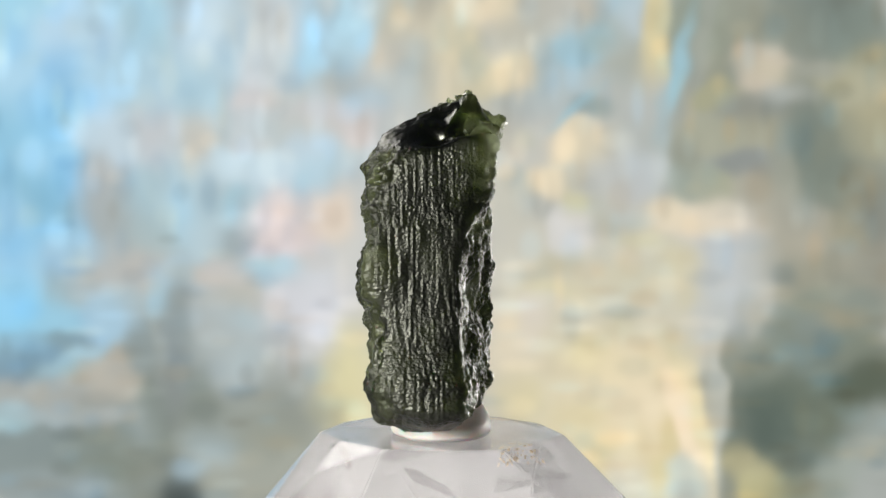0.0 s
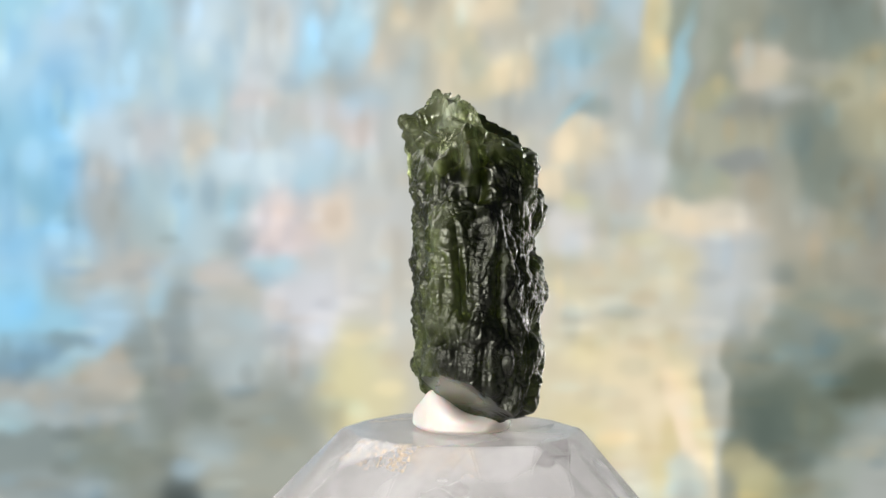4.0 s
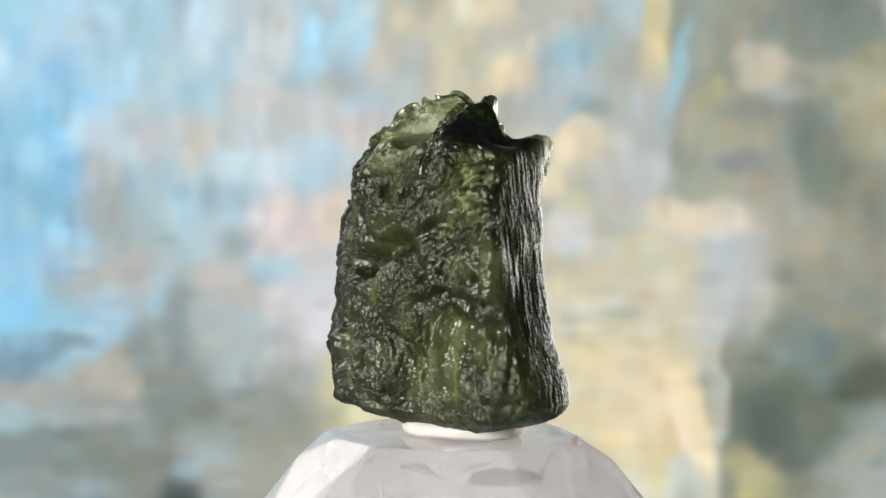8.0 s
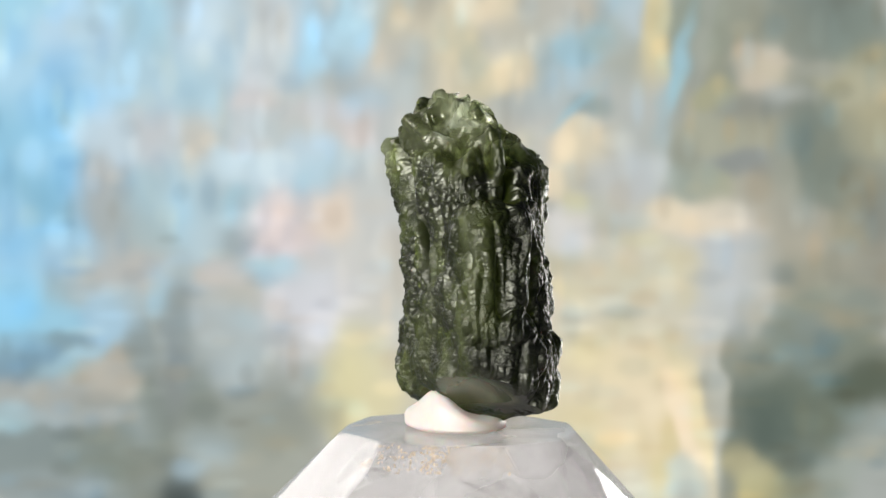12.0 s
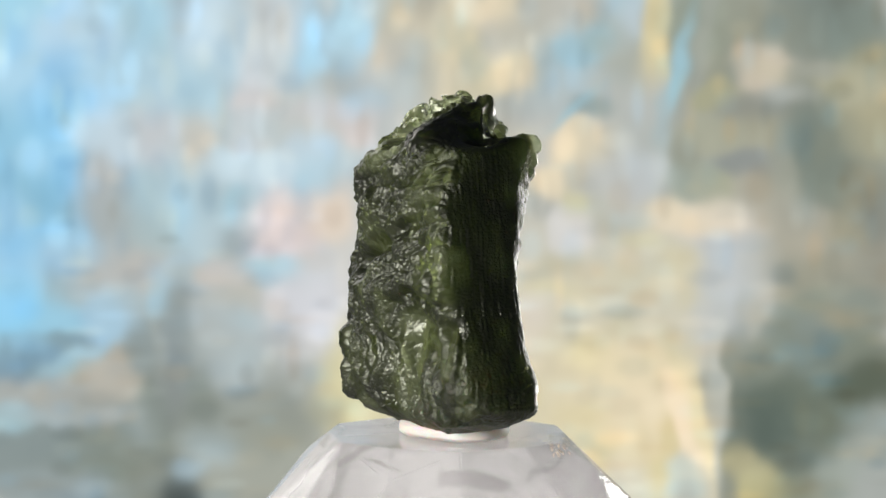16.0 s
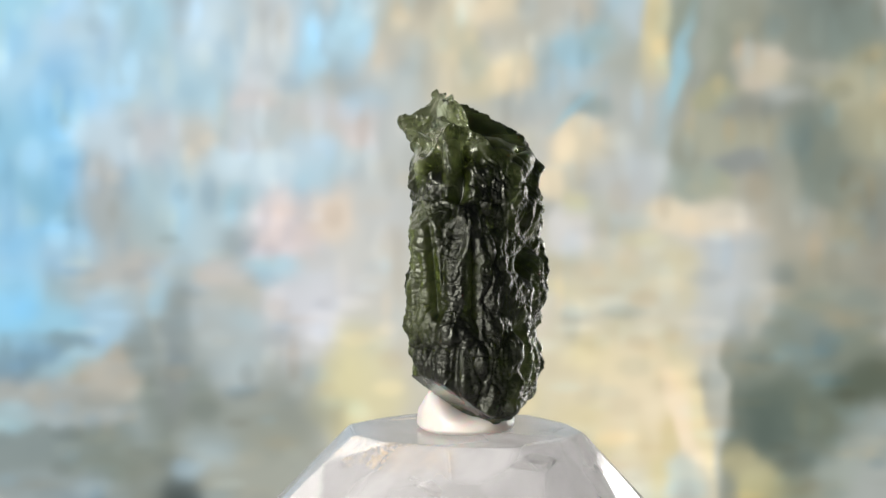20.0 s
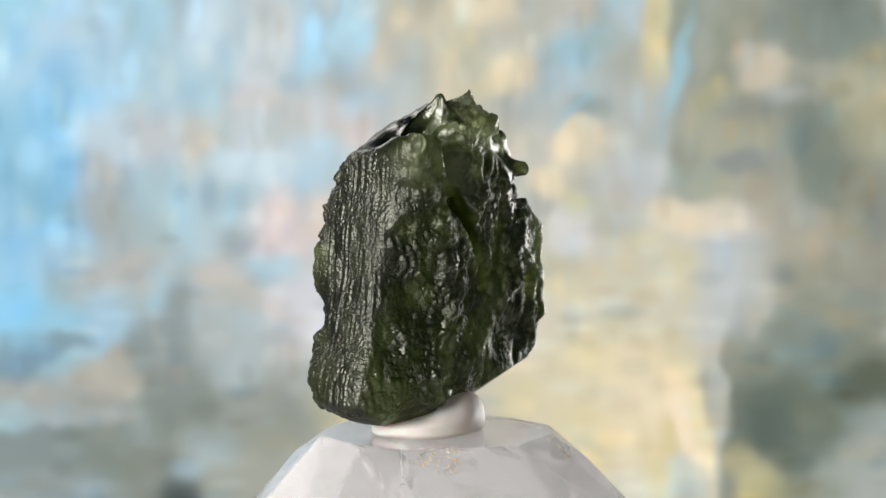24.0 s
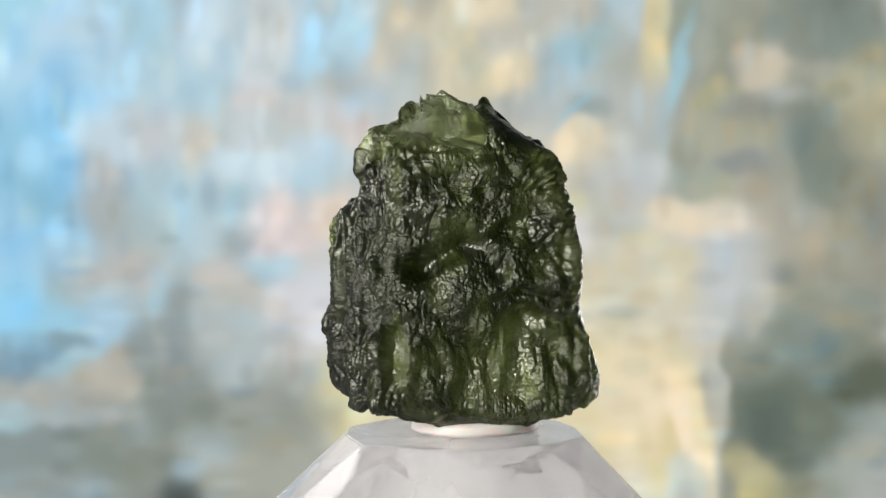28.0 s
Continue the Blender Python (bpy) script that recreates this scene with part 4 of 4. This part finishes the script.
def make_stone():
    rows, cols = 600, 840
    z = np.linspace(LEVELS[0], LEVELS[-1], rows)
    dirs = np.radians(list(SIDES))
    normal = np.stack([np.cos(dirs), np.sin(dirs)], 1)
    reach = np.array(list(SIDES.values()))
    h = np.stack([np.interp(-z, -np.array(LEVELS), r) for r in reach], 1)      # rows x 16
    soft = np.hanning(19)[1:-1]
    soft /= soft.sum()
    h = np.stack([np.convolve(np.pad(c, 8, mode="edge"), soft, "valid") for c in h.T], 1)
    centre = h @ normal / 8
    gap = np.maximum(h - centre @ normal.T, 0.05)
    a = np.linspace(0, 2 * np.pi, cols, endpoint=False)
    cosine = np.cos(a[:, None] - dirs[None])
    inverse = np.maximum(cosine, 0.02)
    r = np.stack([((inverse / g[None]) ** 34).sum(1) ** (-1 / 34) * 1.012 for g in gap])  # rows x cols
    p = np.stack([centre[:, :1] + r * np.cos(a), centre[:, 1:] + r * np.sin(a), np.repeat(z[:, None], cols, 1)], -1)

    def normals(q):
        du = np.roll(q, -1, 1) - np.roll(q, 1, 1)
        dv = np.gradient(q, axis=0)
        n = np.cross(dv, du)
        return n / np.maximum(np.linalg.norm(n, axis=2, keepdims=True), 1e-9)

    n = normals(p)
    out = np.stack([np.cos(a), np.sin(a), np.zeros(cols)], 1)[None]
    n = np.where((n * out).sum(2, keepdims=True) < 0, -n, n)
    for _ in range(12):
        n = (n + np.roll(n, 3, 1) + np.roll(n, -3, 1)) / 3
        n[1:-1] = (n[1:-1] + n[:-2] + n[2:]) / 3
    n = (n / np.linalg.norm(n, axis=2, keepdims=True)).reshape(-1, 3)
    p = p.reshape(-1, 3)
    angle = np.degrees(np.arctan2(n[:, 1], n[:, 0])) % 360
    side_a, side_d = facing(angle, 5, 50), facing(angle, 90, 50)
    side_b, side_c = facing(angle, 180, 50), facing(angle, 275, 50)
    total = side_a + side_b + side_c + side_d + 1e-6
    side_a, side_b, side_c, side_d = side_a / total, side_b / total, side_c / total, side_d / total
    warp = np.stack([vnoise(p, (0.5, 0.5, 0.35), s) for s in (31, 32, 33)], 1) * 0.8
    q = p + warp
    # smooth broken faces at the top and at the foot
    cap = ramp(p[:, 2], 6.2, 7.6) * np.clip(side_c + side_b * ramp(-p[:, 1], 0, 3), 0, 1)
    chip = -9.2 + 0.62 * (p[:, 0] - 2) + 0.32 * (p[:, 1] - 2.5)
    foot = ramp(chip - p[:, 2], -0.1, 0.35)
    calm = 1 - 0.85 * np.maximum(cap, foot)
    fin = ramp(p[:, 2], 5.0, 8.0) * ramp(p[:, 1], -2.5, 2.0)
    # scaly bumps, long flutes, fine lines, scallops
    def bumps(v, soft=0.12):
        return np.sqrt(v * v + soft * soft) - soft

    scale1 = bumps(vnoise(q, (0.9, 0.9, 0.6), 1))
    scale2 = cells(p + warp * 0.35, (1.7, 1.7, 1.25), 2)
    lump = vnoise(q, (0.55, 0.55, 0.4), 16)
    pebble = cells(p + warp * 0.2, (2.6, 2.6, 2.2), 3)
    crumb = cells(p + warp * 0.1, (5.2, 5.2, 4.4), 5)
    fine = vnoise(p, (6.5, 6.5, 5.0), 3)
    flute = bumps(vnoise(q, (0.9, 0.9, 0.10), 4))
    flute2 = bumps(vnoise(q, (2.0, 2.0, 0.2), 5))
    line = vnoise(p + warp * 0.05, (6.0, 6.0, 0.10), 6)
    bead = cells(p, (6.2, 6.2, 5.2), 7) - 0.5
    scallop = vnoise(q, (0.42, 0.42, 0.5), 8)
    plume = vnoise(q @ np.array([[1, 0, 0], [0, 0.8, 0.6], [0, -0.6, 0.8]]), (1.5, 1.5, 0.5), 9)
    patchy = 0.25 + 0.95 * ramp(vnoise(p, (0.8, 0.8, 0.5), 17), -0.35, 0.45)
    pebble *= patchy
    scale2 *= 0.45 + 0.65 * ramp(vnoise(p, (0.6, 0.6, 0.4), 18), -0.3, 0.4)
    relief = (0.020 + 0.010 * side_b - 0.015 * side_c) * crumb * patchy + side_a * (0.32 * lump + 0.34 * scale1 + 0.23 * scale2 + 0.016 * fine + 0.10 * pebble + 0.20 * flute - 0.30 * ramp(-p[:, 2], 0.0, 5.0))
    relief += side_d * (0.70 * flute + 0.22 * flute2 + 0.12 * scale2 + 0.05 * pebble + 0.010 * fine)
    relief += side_b * (0.40 * scallop + 0.24 * scale1 + 0.15 * scale2 + 0.10 * plume + 0.11 * pebble + 0.016 * fine)
    low = ramp(-p[:, 2], 4.0, 5.5)
    feather = bumps(vnoise(q @ np.array([[1, 0, 0], [0, 0.66, -0.75], [0, 0.75, 0.66]]), (1.9, 1.9, 0.3), 20))
    relief += side_b * ramp(-p[:, 1], -1.0, 1.5) * ramp(p[:, 2], -2.5, 0.5) * 0.34 * (feather - 0.25)
    relief += side_b * low * (0.34 * flute + 0.12 * flute2 - 0.1)
    relief += side_c * (0.08 * lump + 0.034 * line + 0.040 * bead + 0.02 * flute2 + 0.02)
    crevice = np.clip(1 - np.abs(vnoise(q, (0.75, 0.75, 0.6), 24)) * 6, 0, 1) + 0.6 * np.clip(1 - np.abs(vnoise(q, (1.6, 1.6, 1.2), 25)) * 5, 0, 1)
    relief += side_b * 0.22 * lump - (0.05 * side_b + 0.10 * side_d + 0.04 * side_a) * crevice
    relief -= relief.mean() - 0.22
    # a smooth pale flake along the fluted edge
    pale = near(p, (1.5, 7.4, 2.2), (1.3, 7.9, -4.4), 1.25)
    relief *= 1 - 0.45 * pale
    # named dents and cracks, which are smoother than the rest
    dents = np.zeros(len(p))
    for s, e, w, d in DENTS:
        dents += d * near(p, s, e, w)
    relief = relief * (1 - 0.75 * fin) + fin * ((0.20 + 0.6 * side_d) * (flute - 0.2) + (0.14 + 0.3 * side_d) * flute2 + 0.10 * plume)
    relief *= (1.35 - 0.2 * side_a) * calm * (1 - (0.5 + 0.4 * side_a) * np.clip(1.3 * dents, 0, 1))
    relief *= 1 - 0.7 * ramp(-p[:, 2], 10.6, 11.6)
    # fine grains everywhere but on the broken faces and the lined edge
    relief += 0.055 * (crumb - 0.4) * (1 - np.maximum(np.maximum(cap, foot * (1 - ramp(p[:, 1], 4, 6))), 0.7 * fin)) * (1 - 0.85 * side_c) * (0.5 + 0.5 * ramp(vnoise(p, (1.1, 1.1, 0.8), 23), -0.4, 0.2))
    edge = ramp(p[:, 2], 6.5, 10.0)
    p = p + n * (relief - np.clip(dents, -1.5, 2.2))[:, None]
    comb = vnoise(p, (0.75, 0.75, 0.05), 12) * 0.45 + np.clip(vnoise(p, (1.7, 1.7, 0.1), 13) * 1.6, -1, 0.25) * 0.25
    comb += 0.4 * np.exp(-((p[:, 1] + 2.9) / 0.8) ** 2) - 0.9 * np.exp(-((p[:, 1] + 1.5) / 0.5) ** 2) + 0.3 * np.exp(-((p[:, 1] - 0.6) / 0.7) ** 2)
    p[:, 2] += edge * (comb * (1 - 0.75 * cap) - 0.35)
    p[:, 2] += 0.55 * near(p, (2.2, -6.0, 8.0), (1.5, -3.8, 9.4), 1.6)
    # the underside: a slanting chip under the pebbled face, uneven elsewhere
    foot_z = np.interp(p[:, 1], (-9.6, -5.0, -2.0, 2.0, 8.0), (-11.3, -12.6, -12.5, -12.2, -11.2))
    foot_z += 0.13 * np.clip(p[:, 0] + 3, 0, 9) + 0.15 * vnoise(p, (0.7, 0.7, 0.01), 14)
    chip = -9.2 + 0.62 * (p[:, 0] - 2) + 0.32 * (p[:, 1] - 2.5)
    p[:, 2] = np.maximum(p[:, 2], np.maximum(foot_z, chip))
    # behind the crest the scalloped face breaks off at a ledge, so that the crest is a thin blade
    ledge = 6.7 - 0.22 * p[:, 1] * (p[:, 1] < 0) + 0.45 * vnoise(p, (0.6, 0.6, 0.01), 22) + 0.25 * vnoise(p, (1.7, 1.7, 0.01), 26)
    blade = 1.3 - 0.58 * np.maximum(p[:, 1], 0) + 0.4 * plume - 14 * (1 - ramp(p[:, 2] - ledge, -0.3, 1.3)) - 14 * (1 - ramp(p[:, 1], -1.9, -0.9))
    p[:, 0] = np.maximum(p[:, 0], blade)
    # tone of the glass: thin, clear crest at the top and flakes at the edges, some windows in the faces
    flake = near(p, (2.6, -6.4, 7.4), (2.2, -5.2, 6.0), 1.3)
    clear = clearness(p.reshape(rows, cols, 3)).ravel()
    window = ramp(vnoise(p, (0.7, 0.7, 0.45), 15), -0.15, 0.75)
    # both broad faces get extra tone, in place of more light on them
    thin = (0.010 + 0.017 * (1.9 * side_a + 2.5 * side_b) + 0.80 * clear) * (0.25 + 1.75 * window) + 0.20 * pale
    # darkness of the crest's grooves over the fluted edge is painted into the tone
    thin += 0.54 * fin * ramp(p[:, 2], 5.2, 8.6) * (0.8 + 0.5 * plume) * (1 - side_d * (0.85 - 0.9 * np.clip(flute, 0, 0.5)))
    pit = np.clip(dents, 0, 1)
    # dents: lighter on the broad faces, darkness painted in on the fluted crest
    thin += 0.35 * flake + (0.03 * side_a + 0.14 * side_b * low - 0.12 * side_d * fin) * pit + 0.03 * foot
    # green glow of three low pits, added to their tone
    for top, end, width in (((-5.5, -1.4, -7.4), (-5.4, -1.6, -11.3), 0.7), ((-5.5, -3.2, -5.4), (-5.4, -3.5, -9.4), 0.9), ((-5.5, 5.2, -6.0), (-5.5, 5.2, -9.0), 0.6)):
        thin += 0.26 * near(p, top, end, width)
    # the lump's highlight painted in, and a lighter line beside the flake
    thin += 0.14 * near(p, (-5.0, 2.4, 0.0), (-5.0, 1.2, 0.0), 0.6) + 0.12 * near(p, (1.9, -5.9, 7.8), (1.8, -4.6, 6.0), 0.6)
    # tone cut by side: strongly on the fluted edge, slightly on the lined one
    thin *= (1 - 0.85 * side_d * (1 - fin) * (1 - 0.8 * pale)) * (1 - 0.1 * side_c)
    # broken foot brought to a nearly even dark tone
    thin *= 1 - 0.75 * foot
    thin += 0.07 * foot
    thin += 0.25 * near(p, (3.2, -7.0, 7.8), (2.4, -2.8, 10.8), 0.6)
    # cap toned almost black, which keeps transmitted light from showing as glints
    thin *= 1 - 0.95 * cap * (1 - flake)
    matte = (0.01 * side_c + 0.02 * side_b) * (1 - cap) - 0.12 * fin - 0.08 * cap - 0.17 * foot - 0.10 * pit * (1 - foot)
    frost = (0.25 + 0.75 * ramp(vnoise(p, (0.9, 0.9, 0.7), 19), -0.35, 0.15)) * (1 - 0.9 * np.maximum(np.maximum(cap, foot), np.maximum(pit, 0.8 * fin)))
    frost *= 1 - 0.35 * side_c
    root = new("moldavite")
    tagged(root, "dark green sculpted glassy moldavite stone stuck upright in putty", "stone")
    co = np.vstack([p, p[:cols].mean(0), p[-cols:].mean(0)]) * MM
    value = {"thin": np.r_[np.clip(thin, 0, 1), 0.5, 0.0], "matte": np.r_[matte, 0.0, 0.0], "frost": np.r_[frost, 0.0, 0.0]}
    i, j = np.arange(rows - 1)[:, None] * cols, np.arange(cols)[None]
    k = (j + 1) % cols
    faces = np.stack([i + k, i + j, i + cols + j, i + cols + k], -1).reshape(-1, 4)
    last = (rows - 1) * cols
    ends = np.vstack([np.stack([j[0], k[0], np.full(cols, len(p)), np.full(cols, -1)], 1),
                      np.stack([k[0] + last, j[0] + last, np.full(cols, len(p) + 1), np.full(cols, -1)], 1)])
    faces = np.vstack([faces, ends])
    crest = np.r_[fin, 1.0, 0.0][faces[:, 0]] > 0.55
    chip = np.r_[foot, 0.0, 0.0][faces[:, 0]] > 0.6
    tip = np.r_[flake, 0.0, 0.0][faces[:, 0]] > 0.5
    for name, pick, label in (("crest", crest & ~tip, "thin pale green translucent crest"),
                              ("flake", tip, "thin clear flake at the edge"),
                              ("broken_foot", chip & ~tip & ~crest, "smooth broken face at the foot"),
                              ("body", ~(crest | tip | chip), "")):
        stone_part(name, co, value, faces[pick], root, label)
    return root


def stone_part(name, co, value, faces, root, label):
    """One piece of the stone's skin, out of the faces given (quads, and triangles ending in -1)."""
    used, flat = np.unique(faces[faces >= 0], return_inverse=True)
    size = np.where(faces[:, 3] < 0, 3, 4)
    mesh = bpy.data.meshes.new(name)
    mesh.vertices.add(len(used))
    mesh.vertices.foreach_set("co", co[used].ravel())
    mesh.loops.add(len(flat))
    mesh.loops.foreach_set("vertex_index", flat.astype(np.int32).ravel())
    mesh.polygons.add(len(size))
    mesh.polygons.foreach_set("loop_start", (np.cumsum(size) - size).astype(np.int32))
    mesh.polygons.foreach_set("use_smooth", np.ones(len(size), bool))
    mesh.update(calc_edges=True)
    mesh.validate()
    mesh.materials.append(STONE)
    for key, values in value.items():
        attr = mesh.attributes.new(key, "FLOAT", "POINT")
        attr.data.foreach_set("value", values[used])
    ob = new(name, mesh)
    ob.parent = root
    if label:
        ob["label"] = label


DENTS = []


def dent(start, end, width, depth):
    """A hollow (depth above 0) or a rib along a line, in mm in the stone's own axes."""
    DENTS.append((start, end, width, depth))


# the hollow of the broken cap
dent((-1.4, -5.2, 8.2), (0.2, -4.8, 8.4), 1.25, 1.3)
dent((-0.8, -3.4, 9.4), (0.2, -3.2, 9.4), 0.8, 0.6)
dent((2.6, -6.4, 7.4), (1.9, -2.6, 10.2), 0.55, -0.8)
# the pebbled broad face
dent((1.8, -3.6, 8.2), (1.6, -1.9, 3.6), 0.95, 1.3)
dent((1.9, -5.6, 7.0), (1.8, -4.6, 5.6), 0.6, 0.5)
dent((1.8, -1.9, 3.8), (2.0, 0.15, 0.5), 0.42, 1.5)
dent((2.0, 0.15, 0.5), (2.0, 0.9, -2.6), 0.36, 1.3)
dent((1.6, -0.9, 9.4), (2.0, 0.4, 3.0), 0.55, -0.5)
dent((1.8, 2.2, 9.2), (1.8, 5.2, 5.0), 1.5, 0.55)
dent((1.8, 0.8, 9.4), (2.0, 3.2, 4.6), 0.35, -0.35)
dent((2.0, 2.6, 4.6), (2.0, 3.1, 1.6), 0.36, 0.6)
dent((2.0, 3.1, 1.6), (2.0, 2.7, -0.8), 0.32, 0.4)
dent((2.0, 6.0, -2.2), (2.2, 4.8, -8.0), 0.35, 0.7)
dent((2.1, -4.4, 1.0), (2.1, -3.8, -2.0), 0.40, 0.5)
dent((2.1, -1.4, -7.6), (2.1, -0.2, -7.6), 0.65, -0.35)
dent((2.1, -3.0, -5.6), (2.1, -2.2, -5.4), 0.50, -0.3)
dent((1.9, -6.2, -6.4), (1.9, -5.6, -7.0), 0.55, 0.4)
# ribs and grooves of the crest over the fluted edge
dent((3.3, 5.0, 9.8), (1.8, 6.5, 5.4), 0.30, -0.55)
dent((2.0, 5.0, 10.0), (1.2, 6.8, 3.2), 0.50, -0.65)
dent((-0.3, 5.0, 10.5), (-0.7, 6.6, 6.8), 0.40, -0.70)
dent((3.6, 5.2, 8.7), (2.8, 6.2, 5.8), 0.45, 0.90)
dent((0.5, 5.4, 9.2), (0.4, 6.8, 3.8), 0.42, 1.30)
dent((-1.6, 6.0, 7.2), (-1.0, 6.8, 3.6), 0.45, 1.10)
dent((-2.4, 5.6, 9.2), (-2.6, 6.2, 6.0), 0.40, 0.70)
# the narrow fluted edge
dent((4.2, 4.6, 4.2), (2.0, 6.8, 4.2), 0.55, 1.0)
dent((2.2, 6.8, 4.3), (-1.6, 7.6, 4.3), 0.65, 0.9)
dent((2.4, 7.2, -2.8), (4.2, 5.8, -7.2), 0.28, 1.2)
dent((5.0, 4.6, 1.5), (5.0, 4.7, -1.8), 0.30, 1.0)
dent((0.6, 8.0, 1.5), (0.2, 8.2, -4.2), 0.26, 0.55)
dent((-2.2, 7.4, 9.0), (-2.2, 7.4, 5.0), 0.70, 0.8)
dent((-2.0, 7.8, 2.4), (-2.2, 8.0, -6.4), 0.28, 0.5)
dent((1.6, 7.2, 1.0), (1.4, 7.6, -6.0), 0.26, 0.45)
# the scalloped broad face
dent((-5.6, 3.8, -1.0), (-5.6, 0.6, 0.6), 0.85, 1.6)
dent((-4.5, 1.8, -0.2), (-4.5, 1.5, -0.2), 0.50, -1.0)
dent((-5.4, -5.4, -4.3), (-5.5, -4.4, -4.5), 1.05, 0.6)
dent((-5.6, 5.5, -5.4), (-5.6, 5.3, -9.0), 0.65, 0.8)
dent((-5.6, 2.4, -5.6), (-5.6, 2.3, -7.2), 0.60, 0.35)
dent((-5.6, 3.6, -8.0), (-5.6, 3.4, -10.8), 0.60, 0.3)
dent((-5.6, -0.2, -7.4), (-5.5, 0.1, -10.8), 1.0, 0.9)
dent((-5.6, -1.4, -7.4), (-5.4, -1.6, -11.3), 0.50, 0.6)
dent((-5.6, -3.4, -5.0), (-5.4, -3.0, -9.4), 1.25, 0.9)
dent((-5.4, -5.8, -5.0), (-5.6, -5.6, -10.5), 0.55, 0.25)
dent((-5.7, -1.3, -3.5), (-5.6, -3.4, -2.6), 0.5, 0.45)
dent((-5.6, -3.4, -2.6), (-5.6, -5.6, -3.2), 0.5, 0.4)
dent((-4.9, 5.8, 7.1), (-5.0, 0.8, 7.0), 0.35, 0.6)
dent((-5.2, -4.6, 3.0), (-5.6, -0.5, 0.5), 0.60, 0.5)
dent((-5.0, -5.8, 1.2), (-5.6, -1.5, -1.2), 0.50, 0.45)
dent((-5.3, 5.6, 3.4), (-5.3, 3.0, 1.0), 0.70, 0.5)
# the corner beside the lined edge
dent((-5.9, -7.4, -5.2), (-5.6, -7.6, -5.0), 0.80, 0.9)
dent((-5.9, -7.4, 0.6), (-5.8, -7.4, 0.2), 0.70, -0.25)
dent((-5.9, -7.2, 2.9), (-5.8, -7.2, 2.5), 0.60, -0.35)


# ---- what turns ----
TURN = (
    (0.0, -3.0), (0.5, 21.0), (1.0, 47.5), (1.5, 74.4), (2.0, 98.8), (2.5, 123.5), (3.0, 143.4), (3.5, 159.5),
    (4.0, 173.8), (4.5, 187.4), (5.0, 201.0), (5.5, 215.0), (6.0, 230.3), (6.5, 247.5), (7.0, 265.1), (7.5, 284.6),
    (8.0, 305.5), (8.5, 327.0), (9.0, 355.5), (9.5, 381.0), (10.0, 407.8), (10.5, 438.3), (11.0, 468.6), (11.5, 494.0),
    (12.0, 516.5), (12.5, 536.0), (13.0, 554.8), (13.5, 573.2), (14.0, 592.0), (14.5, 611.7), (15.0, 634.7), (15.5, 658.3),
    (16.0, 685.1), (16.5, 713.3), (17.0, 740.8), (17.5, 769.6), (18.0, 799.6), (18.5, 830.8), (19.0, 859.1), (19.5, 883.3),
    (20.0, 905.5), (20.5, 927.8), (21.0, 950.4), (21.5, 973.4), (22.0, 998.5), (22.5, 1026.0), (23.0, 1056.0), (23.5, 1088.0),
    (24.0, 1120.0), (24.5, 1154.3), (25.0, 1188.5), (25.5, 1217.9), (26.0, 1247.0), (26.5, 1272.5), (27.0, 1294.0),
    (27.5, 1315.5), (28.0, 1336.3),
)
quartz, putty, stone = make_quartz(), make_putty(), make_stone()


def motions():
    """Crystal, putty and stone turn together on the vertical axis, clockwise seen from above."""
    for thing in (quartz, putty, stone):
        walk(thing, [(t, pose(0, 0, HUB, 0, 0, -turned)) for t, turned in TURN])


motions()
